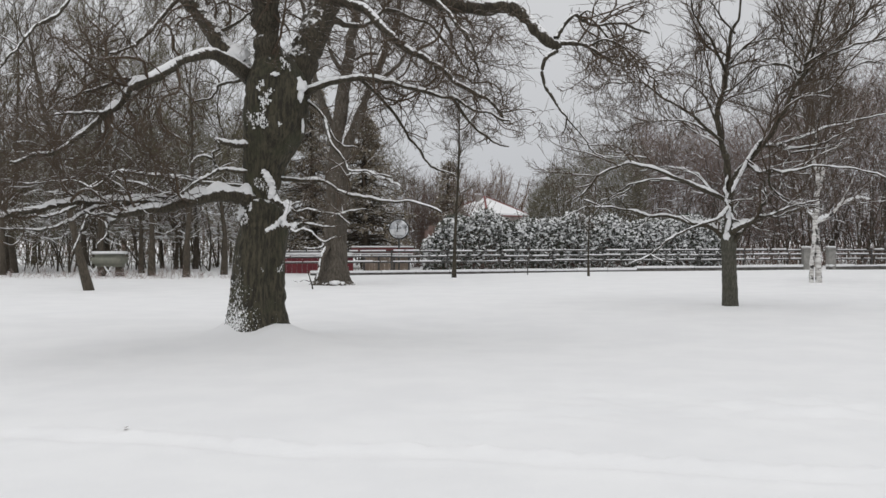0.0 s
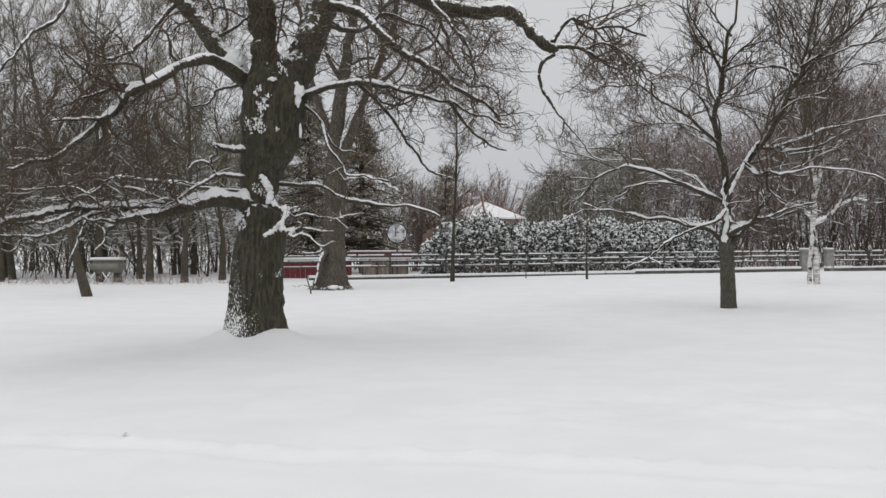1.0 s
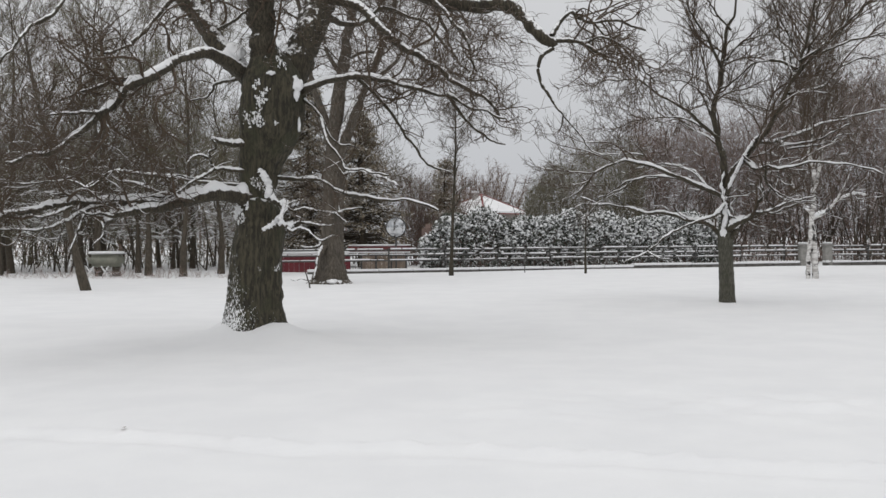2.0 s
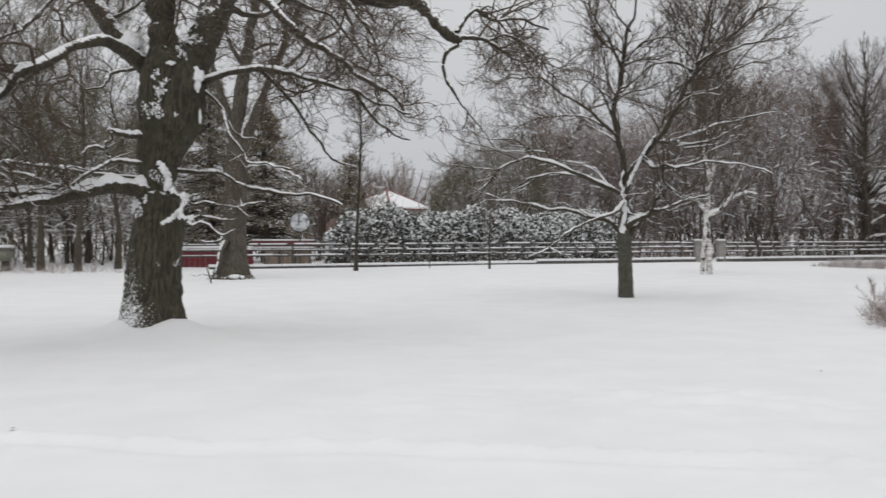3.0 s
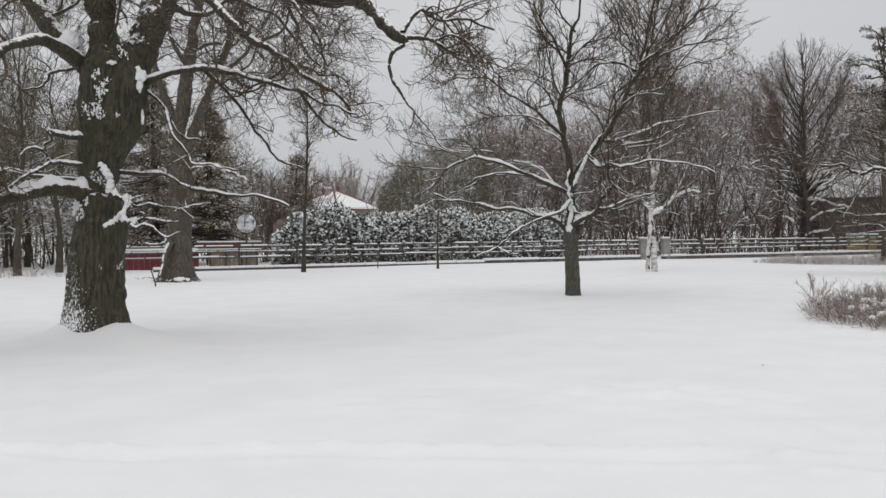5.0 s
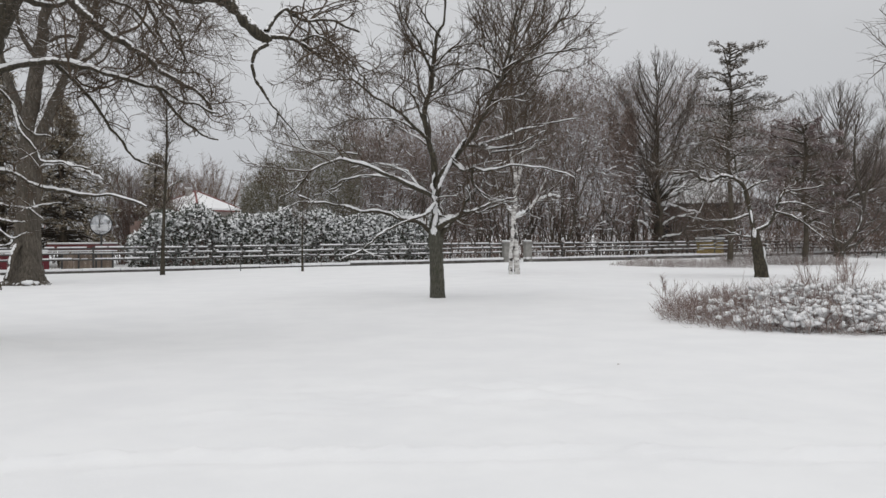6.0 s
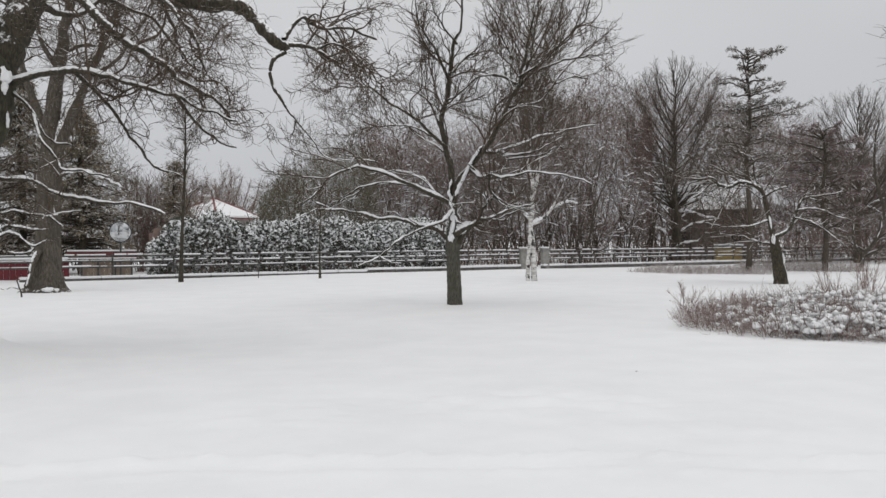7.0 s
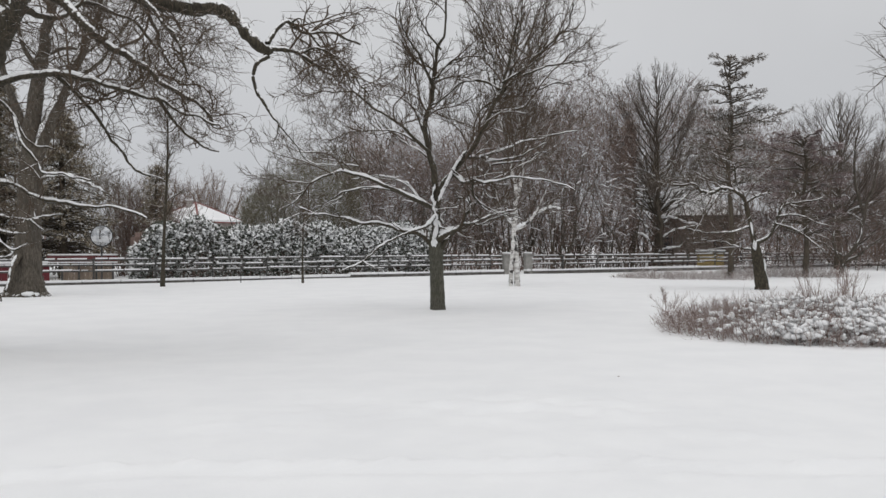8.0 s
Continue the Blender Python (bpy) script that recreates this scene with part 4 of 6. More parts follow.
# ---------- other trees ----------
def grown_tree(name, at, label, height, r, seed, bark, twig, first=0.25, limbs=28, reach=0.35, spread=50, rise=0.25,
               counts=(300, 1500), fine=0.5, lean=(0, 0), group="", sway=0.15, tip=0.12, sides=10, start_z=-0.1, least=0.006, most=0.03, fade=0.7, kink=0.2, taper=0.8):
    """A leafless tree with one leader: trunk, limbs, branches, twigs and the snow on them."""
    ob = thing(name, (at[0], at[1], 0.0), label, "tree", group)
    tree = Tree(ob, seed, bark, twig)
    rng = tree.rng
    zs = np.linspace(0, 1, 7)
    pts = [(lean[0] * h + sway * rng.standard_normal() * h * (1 - 0.3 * h), lean[1] * h + sway * rng.standard_normal() * h, start_z + (height - start_z) * h) for h in zs]
    radii = [r * (1.35 if h == 0 else (1 - h) ** taper * (1 - tip) + tip) for h in zs]
    P, R = trunk_mesh(tree, pts, radii, bark, sides, 0.05, 30)
    Q, S = sprout(P, R, limbs, height * reach, spread, rise, kink, 10, 0.5, rng, first, 0.012, 0.0, max(0.03, r * 0.3), -9.0, fade)
    v, f = tubes(Q, S, 5)
    quads("limb", v, f, bark, ob, kind="stuff")
    v, f = snow_tubes(Q, S, rng, 5, 0.8, 0.01, 0.28)
    quads("snow", v, f, M_CAP, ob, kind="stuff")
    leafless_crown(tree, [
        (counts[0], height * reach * 0.45, 44, rise * 0.7, 0.8 * kink + 0.06, 6 if sides > 8 else 5, 0.5, 0.12, 0.0, 4 if sides > 8 else 3),
        (counts[1], height * reach * 0.22 * fine * 2, 45, rise * 0.5, 0.25, 4 if sides > 8 else 3, 0.6, 0.1, 0.0, 3),
    ], 0.016, Q, S, least, most)
    return ob


# the huge old tree behind the oak
old_ob = thing("old_tree", (-3.94, 34.38, 0.0), "huge old leafless tree with a pale, fluted trunk", "tree")
old_tree = Tree(old_ob, 21, M_PALE, M_TWIG)
trunk_mesh(old_tree, [(0, 0, -0.15), (0, 0, 0.15), (0.02, 0, 0.7), (0.03, 0, 1.5), (0.04, 0, 2.8), (0.1, 0, 4.2), (0.15, 0, 5.3)], [0.95, 0.66, 0.47, 0.40, 0.37, 0.37, 0.26], M_PALE, 26, 0.11, 44)
bough(old_tree, 0.330, 0.100, (0.05, 0.01, 4.98), (0.23, 0.03, 6.21), (0.40, 0.15, 7.46), (0.57, 0.17, 8.69), (0.80, 0.29, 9.95), (0.96, 0.41, 11.43), (1.16, 0.54, 12.91))
bough(old_tree, 0.280, 0.100, (0.29, 0.03, 4.68), (0.84, -0.21, 6.08), (1.32, -0.35, 7.17), (1.88, -0.49, 8.46), (2.25, -0.55, 9.55), (2.55, -0.61, 10.94), snow=0.30, cling=0.9, gaps=-0.05)
bough(old_tree, 0.160, 0.050, (-0.03, -0.00, 5.39), (-0.50, 0.45, 6.68), (-0.92, 0.80, 7.99), (-1.21, 1.07, 9.72), (-1.44, 1.24, 11.45))
bough(old_tree, 0.100, 0.030, (0.40, 0.15, 7.46), (-0.06, -0.61, 8.33), (-0.11, -1.02, 9.24), (0.12, -1.29, 10.36))
bough(old_tree, 0.090, 0.030, (1.32, -0.35, 7.17), (2.26, -0.75, 7.71), (3.07, -1.06, 8.84), (3.66, -1.29, 9.97))
bough(old_tree, 0.090, 0.030, (0.57, 0.17, 8.08), (1.14, 0.73, 8.50), (1.94, 1.33, 8.61), (2.56, 1.80, 9.46))
bough(old_tree, 0.060, 0.020, (0.13, 0.01, 3.75), (1.05, -0.69, 4.01), (2.08, -1.27, 3.67), (2.69, -1.60, 3.26))
bough(old_tree, 0.130, 0.070, (-0.19, -0.38, 1.38), (-0.38, -0.52, 0.93), (-0.43, -0.64, 0.53), (-0.53, -0.78, 0.18), bare=True, snow=0.30, cling=1.0, gaps=-0.1)
leafless_crown(old_tree, [
    (120, 2.2, 50, 0.10, 0.26, 9, 0.42, 0.25, 0.03, 5),
    (600, 1.1, 46, 0.03, 0.30, 6, 0.5, 0.2, 0.08, 4),
    (2600, 0.6, 44, 0.0, 0.30, 4, 0.6, 0.2, 0.08, 3),
], 0.014, least=0.006, most=0.03)
grown_tree("leaning_tree", (-11.5, 30.8), "slender leaning tree at the edge of the wood", 9.0, 0.135, 22, M_WOOD, M_TWIG, 0.3, 24, 0.3, 55, 0.1, (200, 1100), 0.5, (-2.2, 0), sway=0.08)
grown_tree("young_tree", (0.46, 40.6), "tall thin young tree with a straight dark stem", 8.3, 0.084, 23, M_LIMB, M_TWIG, 0.3, 36, 0.19, 50, 0.15, (240, 1300), 0.5, (0.25, 0), sway=0.14)
grown_tree("young_tree", (6.33, 41.2), "small thin young tree with a dark stem", 4.2, 0.047, 24, M_LIMB, M_TWIG, 0.35, 14, 0.25, 45, 0.3, (60, 250), 0.5, sway=0.04)
birch_ob = thing("birch_tree", (13.67, 34.83, 0.0), "white-barked birch with black patches and two stems at its foot", "tree")
birch = Tree(birch_ob, 25, M_BIRCH, M_TWIG)
bough(birch, 0.125, 0.035, (0.13, -0.05, -0.29), (0.09, -0.03, 1.29), (0.01, -0.00, 2.43), (0.06, -0.02, 3.57), (0.00, -0.00, 4.61), (0.09, 0.07, 5.65), (0.19, 0.03, 6.89), (0.24, 0.01, 8.55), (0.11, -0.04, 10.19))
bough(birch, 0.085, 0.070, (-0.16, -0.04, -0.29), (-0.13, -0.06, 0.83), (-0.04, -0.04, 1.81), (0.03, -0.01, 2.43), bare=True)
bough(birch, 0.080, 0.035, (0.06, -0.02, 3.26), (0.28, -0.00, 3.99), (0.38, 0.01, 4.82), (0.52, 0.01, 5.75), (0.73, 0.03, 6.89))
bough(birch, 0.075, 0.020, (0.06, -0.03, 2.28), (0.31, -0.44, 2.44), (0.62, -0.78, 2.88), (0.95, -1.13, 3.07), (1.35, -1.50, 3.05))
bough(birch, 0.045, 0.015, (0.58, -0.77, 2.84), (0.78, -0.95, 3.36), (0.95, -1.12, 3.87))
bough(birch, 0.060, 0.020, (0.03, -0.01, 2.37), (-0.17, 0.50, 2.84), (-0.31, 0.87, 3.37), (-0.37, 1.11, 4.06))
bough(birch, 0.050, 0.015, (0.04, -0.02, 4.19), (0.67, 0.27, 4.88), (1.37, 0.43, 5.49), (1.84, 0.57, 6.55))
bough(birch, 0.050, 0.015, (0.09, 0.07, 5.45), (-0.59, -0.30, 6.23), (-0.97, -0.48, 7.22), (-1.13, -0.63, 8.42))
bough(birch, 0.050, 0.015, (0.16, 0.04, 6.27), (0.85, 0.21, 7.34), (1.32, 0.34, 8.61), (1.66, 0.42, 10.09))
bough(birch, 0.040, 0.015, (0.23, 0.02, 8.13), (-0.39, -0.28, 9.10), (-0.68, -0.49, 10.28))
leafless_crown(birch, [
    (130, 2.4, 46, 0.14, 0.18, 10, 0.5, 0.35, 0.0, 5),
    (640, 1.1, 42, 0.16, 0.18, 6, 0.55, 0.2, 0.0, 4),
    (2500, 0.58, 40, 0.18, 0.16, 3, 0.6, 0.15, 0.0, 3),
], 0.014, least=0.006, most=0.026, floor=2.2)


def domed_tree(name, at, label, seed, height, r, first, half, mid, limbs, counts, low=0, twig=None, group=""):
    """A tall leafless tree whose ascending limbs end on one rounded dome; low limbs carry snow."""
    ob = thing(name, (at[0], at[1], 0.0), label, "tree", group)
    tree = Tree(ob, seed, M_WOOD, twig or M_DTWIG)
    rng = tree.rng
    zs = np.linspace(0, 1, 8)
    pts = [(0.10 * rng.standard_normal() * (h > 0), 0.10 * rng.standard_normal() * (h > 0), -0.1 + (0.95 * height + 0.1) * h) for h in zs]
    P, R = trunk_mesh(tree, pts, [r * (1.3 if h == 0 else 0.06 + 0.94 * (1 - h) ** 1.35) for h in zs], M_WOOD, 12, 0.05, 30)
    k = 12
    Q, S = np.zeros((limbs, k, 3)), np.zeros((limbs, k))
    u = np.linspace(0, 1, k)[:, None]
    for j in range(limbs):
        a = 2.4 * j + 0.5 * rng.standard_normal()
        e = -0.25 + 1.75 * ((j + rng.random()) / limbs) ** 0.85
        tip = np.array([half * math.cos(e) * math.cos(a), half * math.cos(e) * math.sin(a), mid + (height - mid) * math.sin(e)]) * np.array([1, 1, 1])
        tip[:2] *= 0.82 + 0.25 * rng.random()
        z0 = max(first, tip[2] - math.hypot(tip[0], tip[1]) * (1.15 + 0.5 * rng.random()) - 0.9)
        foot = np.array([0, 0, z0])
        knee = np.array([tip[0] * 0.62, tip[1] * 0.62, z0 + (tip[2] - z0) * 0.38])
        Q[j] = foot * (1 - u) ** 2 + knee * 2 * u * (1 - u) + tip * u ** 2
        Q[j, 1:] += np.cumsum(rng.standard_normal((k - 1, 3)), axis=0) * 0.035
        S[j] = r * (0.235 - 0.10 * j / limbs) * np.linspace(1, 0.16, k)
    quads("limb", *tubes(Q, S, 6), M_WOOD, ob, kind="stuff")
    leafless_crown(tree, [
        (counts[0], half * 0.30, 32, 0.16, 0.10, 6, 0.55, 0.30, 0.0, 4),
        (counts[1], half * 0.18, 34, 0.12, 0.12, 3, 0.6, 0.25, 0.0, 3),
    ], 0.03, Q, S, 0.0065, 0.03)
    if low:
        B, C = sprout(P[:, :15], R[:, :15], low, 3.5, 62, 0.16, 0.13, 10, 0.4, rng, 0.42, 0.045, 0.26, 0.075, fade=0.3)
        quads("low_limb", *tubes(B, C, 6), M_WOOD, ob, kind="stuff")
        quads("snow", *snow_tubes(B, C, rng, 6, 0.85, 0.020, 0.02), M_CAP, ob, label="snow lying along the low limbs", kind="stuff")
        leafless_crown(tree, [(low * 9, 1.1, 45, 0.02, 0.2, 6, 0.5, 0.2, 0.0, 4), (low * 40, 0.5, 45, 0.02, 0.2, 4, 0.6, 0.2, 0.0, 3)], 0.03, B, C, 0.006, 0.02)
    return ob


dome_ob = domed_tree("tall_tree", (34.1, 59.4), "tall leafless tree with a broad domed crown", 26, 14.4, 0.27, 3.8, 4.1, 7.4, 64, (1200, 6500), 14)
dome_limbs = Tree(dome_ob, 37, M_WOOD, M_DTWIG, 1.8)
bough(dome_limbs, 0.200, 0.100, (0.33, -0.51, -0.23), (-0.10, -0.72, 2.22), (-0.50, -0.96, 4.96), (-0.82, -1.23, 7.67), bare=True, snow=0.2)
bough(dome_limbs, 0.058, 0.022, (-0.24, -0.19, 3.02), (-1.11, -0.16, 4.00), (-2.14, -0.04, 4.79), (-3.25, 0.09, 5.05), bare=True, snow=1.2, cling=0.3, gaps=-0.02)
bough(dome_limbs, 0.058, 0.022, (-0.17, -0.22, 2.06), (-1.11, -0.15, 3.13), (-1.98, -0.13, 4.04), (-2.98, -0.05, 4.50), bare=True, snow=1.2, cling=0.3, gaps=-0.02)
bough(dome_limbs, 0.058, 0.022, (-0.07, -0.28, 1.75), (0.23, -0.92, 2.41), (0.68, -1.65, 2.79), (1.49, -2.62, 2.97), bare=True, snow=1.2, cling=0.3, gaps=-0.02)
bough(dome_limbs, 0.058, 0.022, (-0.07, -0.28, 1.15), (0.13, -1.09, 1.43), (0.60, -2.07, 1.55), bare=True, snow=1.2, cling=0.3, gaps=-0.02)
bough(dome_limbs, 0.058, 0.022, (-0.37, -0.11, 4.05), (-1.27, -0.06, 5.11), (-2.25, 0.01, 5.61), (-3.25, 0.09, 5.68), bare=True, snow=1.2, cling=0.3, gaps=-0.02)
bough(dome_limbs, 0.058, 0.022, (-0.03, -0.30, 3.57), (0.56, -1.11, 3.59), (1.16, -1.94, 3.22), (1.84, -2.84, 3.04), bare=True, snow=1.2, cling=0.3, gaps=-0.02)
bough(dome_limbs, 0.058, 0.022, (-0.03, -0.30, 4.92), (0.56, -1.11, 5.32), (1.10, -1.91, 5.59), (1.44, -2.58, 5.67), bare=True, snow=1.2, cling=0.3, gaps=-0.02)
bough(dome_limbs, 0.058, 0.022, (-0.50, -0.03, 4.92), (-1.47, -0.18, 6.09), (-2.36, -0.38, 6.84), bare=True, snow=1.2, cling=0.3, gaps=-0.02)
bough(dome_limbs, 0.058, 0.022, (-0.10, -0.27, 6.50), (0.57, -1.12, 7.24), (1.11, -1.91, 7.62), (1.69, -2.74, 7.79), bare=True, snow=1.2, cling=0.3, gaps=-0.02)
bough(dome_limbs, 0.058, 0.022, (-0.24, -0.18, 1.43), (-1.14, -0.37, 2.30), (-1.97, -0.59, 2.53), bare=True, snow=1.2, cling=0.3, gaps=-0.02)
bough(dome_limbs, 0.058, 0.022, (-0.04, -0.30, 2.62), (0.40, -1.02, 4.10), (0.84, -1.75, 4.47), (1.18, -2.42, 4.29), bare=True, snow=1.2, cling=0.3, gaps=-0.02)
domed_tree("tall_tree", (44.5, 53.5), "tall leafless tree with upright boughs and snow in its forks", 28, 11.8, 0.25, 3.2, 4.2, 5.9, 58, (1000, 5200), 12)

pollard_ob = thing("old_fruit_tree", (21.22, 29.53, 0.0), "gnarled low tree with snow on its twisted boughs", "tree")
pollard = Tree(pollard_ob, 27, M_LIMB, M_TWIG)
pollard.snow, pollard.cling = 0.60, 0.60
trunk_mesh(pollard, [(0.05, 0, -0.1), (0.03, 0, 0.1), (-0.08, 0, 0.8), (-0.15, 0.05, 1.4), (-0.2, 0.05, 1.75)], [0.32, 0.225, 0.165, 0.155, 0.12], M_LIMB, 20, 0.16, 30)
bough(pollard, 0.100, 0.035, (-0.17, 0.12, 1.59), (-0.34, 0.24, 2.62), (-0.51, 0.37, 3.38), (-1.24, 0.52, 3.71), (-1.66, 0.58, 3.53), (-2.12, 0.66, 3.59), (-2.45, 0.65, 3.87), (-3.05, 0.84, 3.79), snow=0.45, cling=0.75, gaps=0.0)
bough(pollard, 0.090, 0.021, (-0.14, 0.10, 1.70), (0.36, -0.01, 1.98), (0.71, -0.02, 2.68), (1.07, -0.03, 3.13), (1.95, -0.29, 3.23), (2.54, -0.47, 3.37), snow=0.25, cling=0.6, gaps=0.08)
bough(pollard, 0.054, 0.021, (-0.47, 0.33, 3.14), (-0.25, -0.19, 3.40), (0.02, -0.63, 3.50))
bough(pollard, 0.041, 0.014, (0.57, -0.04, 2.41), (0.99, -0.59, 2.19), (1.26, -1.15, 1.78), (1.51, -1.58, 1.38))
bough(pollard, 0.048, 0.014, (-0.31, 0.22, 2.31), (-1.01, 0.23, 2.11), (-1.86, 0.35, 2.07), (-2.79, 0.52, 2.22))
bough(pollard, 0.041, 0.014, (-0.22, 0.16, 1.45), (-0.40, 0.78, 1.54), (-0.66, 1.46, 1.75), (-1.11, 2.27, 1.82))
bough(pollard, 0.048, 0.014, (-0.54, 0.39, 3.43), (-0.59, 0.67, 3.98), (-0.55, 0.89, 4.62), (-0.82, 1.21, 4.85), (-1.18, 1.58, 5.19))
bough(pollard, 0.041, 0.014, (0.71, -0.02, 2.68), (1.50, -0.09, 2.72), (2.37, -0.22, 2.41), (2.88, -0.34, 2.30))
leafless_crown(pollard, [
    (110, 1.7, 50, 0.12, 0.2, 9, 0.45, 0.2, 0.0, 5),
    (600, 0.8, 45, 0.1, 0.22, 6, 0.5, 0.2, 0.0, 4),
    (2400, 0.45, 45, 0.05, 0.2, 4, 0.6, 0.2, 0.0, 3),
])


for at, size in (((0.13, -0.10, 0.42), (0.05, 0.06, 0.22)), ((0.07, -0.13, 0.86), (0.035, 0.04, 0.16)), ((-0.30, -0.05, 1.62), (0.06, 0.06, 0.16))):
    lump(pollard_ob, "snow", at, size, M_CAP, at[2], 0.3, "snow driven against the trunk")

forked_ob = thing("forked_tree", (35.81, 42.83, 0.0), "leaning forked tree with snow driven against its stems", "tree")
forked = Tree(forked_ob, 36, M_PALE, M_DTWIG)
forked.snow, forked.cling = 0.42, 0.7
bough(forked, 0.140, 0.050, (0.01, 0.02, -0.09), (0.09, -0.16, 0.77), (0.42, -0.55, 1.44), (0.66, -0.87, 2.65), (0.81, -1.12, 3.86), (1.00, -1.40, 5.35), (1.23, -1.72, 6.67), (1.53, -2.11, 8.58), cling=0.6, gaps=0.0)
bough(forked, 0.085, 0.030, (0.14, -0.09, 0.64), (0.60, -0.68, 1.08), (1.02, -1.25, 1.68), (1.53, -1.91, 2.34), (2.11, -2.65, 2.77), cling=0.6, gaps=0.0)
bough(forked, 0.100, 0.040, (0.91, -0.75, 3.11), (0.46, -0.63, 4.78), (0.27, -0.73, 6.29), (0.31, -1.03, 7.92), cling=0.6, gaps=0.0)
bough(forked, 0.090, 0.030, (0.10, -0.06, 0.52), (-0.37, 0.13, 1.75), (-0.40, -0.04, 3.28), (-0.66, -0.01, 4.80), (-0.50, -0.34, 6.61), cling=0.6, gaps=0.0)
bough(forked, 0.060, 0.020, (0.53, -0.42, 1.44), (1.09, -1.17, 2.29), (1.36, -1.69, 3.24), (1.73, -2.29, 4.05), cling=0.6, gaps=0.0)
bough(forked, 0.050, 0.020, (0.18, -0.13, 0.98), (-0.51, 0.19, 1.44), (-1.19, 0.48, 1.91), (-1.99, 0.85, 2.31), cling=0.6, gaps=0.0)
leafless_crown(forked, [
    (80, 2.2, 45, 0.12, 0.16, 8, 0.45, 0.2, 0.0, 5),
    (420, 1.0, 42, 0.1, 0.18, 5, 0.5, 0.2, 0.0, 4),
    (1800, 0.55, 42, 0.05, 0.18, 3, 0.6, 0.2, 0.0, 3),
], 0.02)


for at, size in (((0.12, -0.74, 0.08), (0.20, 0.14, 0.08)), ((0.34, -0.66, 0.06), (0.12, 0.10, 0.06))):
    lump(old_ob, "snow", at, size, M_CAP, at[2], 0.2, "snow lying on the roots")


# ---------- conifers ----------
def needle_sprays(points, ways, size, rng, droop=0.2, wide=0.22):
    """Flat sprays of needles: four-cornered blades, several to a point."""
    n = len(points)
    w = unit(ways + rng.standard_normal((n, 3)) * 0.5 - np.array([0, 0, droop]))
    s = unit(np.cross(w, rng.standard_normal((n, 3)) * 0.4 + np.array([0, 0, 1.0])))
    L = size * (0.6 + 0.8 * rng.random(n))[:, None]
    a = points - s * L * 0.05
    v = np.stack([a, points + w * L * 0.45 - s * L * wide, points + w * L, points + w * L * 0.45 + s * L * wide], 1)
    return v.reshape(-1, 3), np.arange(n * 4).reshape(-1, 4)


def conifer(name, at, label, height, r, seed, z0, reach, whorls, sprays, size, shape, bark=M_WOOD, level=0.0):
    ob = thing(name, (at[0], at[1], 0.0), label, "tree")
    tree = Tree(ob, seed, bark, bark)
    rng = tree.rng
    P, R = trunk_mesh(tree, [(0, 0, -0.1), (0.05, 0, height * 0.35), (-0.05, 0, height * 0.7), (0, 0, height)], [r * 1.2, r * 0.9, r * 0.6, r * 0.1], bark, 12, 0.03, 24)
    n = whorls
    h = z0 + (1 - z0) * rng.random(n) ** 0.9
    a = rng.random(n) * 6.283
    L = reach * shape(h) * (0.6 + 0.6 * rng.random(n))
    base = np.stack([np.zeros(n), np.zeros(n), h * height], 1)
    d = np.stack([np.cos(a), np.sin(a), level + 0.25 * rng.standard_normal(n)], 1)
    s = np.linspace(0, 1, 7)
    Q = base[:, None] + d[:, None] * (L[:, None] * s)[..., None]
    Q[..., 2] -= 0.16 * L[:, None] * s ** 2 * (level < 0.1)
    Q[:, 1:] += rng.standard_normal((n, 6, 3)) * 0.05
    S = np.clip(0.028 * L, 0.01, 0.07)[:, None] * np.linspace(1, 0.3, 7)
    quads("bough", *tubes(Q, S, 5), bark, ob, kind="stuff")
    who, t = rng.integers(0, n, sprays), 0.45 + 0.55 * rng.random(sprays) ** 0.8
    i = (t * 5.999).astype(int)
    f = (t * 6 - i)[:, None]
    pts = Q[who, i] * (1 - f) + Q[who, np.minimum(i + 1, 6)] * f + rng.standard_normal((sprays, 3)) * np.array([0.16, 0.16, 0.07])
    ways = unit(Q[who, 6] - Q[who, 0])
    quads("needles", *needle_sprays(pts, ways, size, rng, 0.2, 0.13), M_NEEDLE, ob, False, kind="stuff")
    return ob


conifer("spruce_tree", (-4.3, 52.0), "brown-green spruce standing behind the park fence", 8.6, 0.2, 31, 0.08, 2.9, 300, 21000, 0.20, lambda h: np.minimum(1.2 * (1.05 - h) ** 1.05, 0.9))
conifer("spruce_tree", (-7.3, 53.0), "tall brown-green spruce at the corner of the wood", 10.5, 0.22, 34, 0.06, 2.6, 280, 21000, 0.20, lambda h: np.minimum(1.2 * (1.06 - h) ** 0.9, 0.95))
conifer("spruce_tree", (0.31, 52.99), "small olive spruce beside the hedge", 6.0, 0.1, 35, 0.2, 1.35, 120, 5200, 0.19, lambda h: np.minimum(1.2 * (1.06 - h) ** 0.8, 0.8))


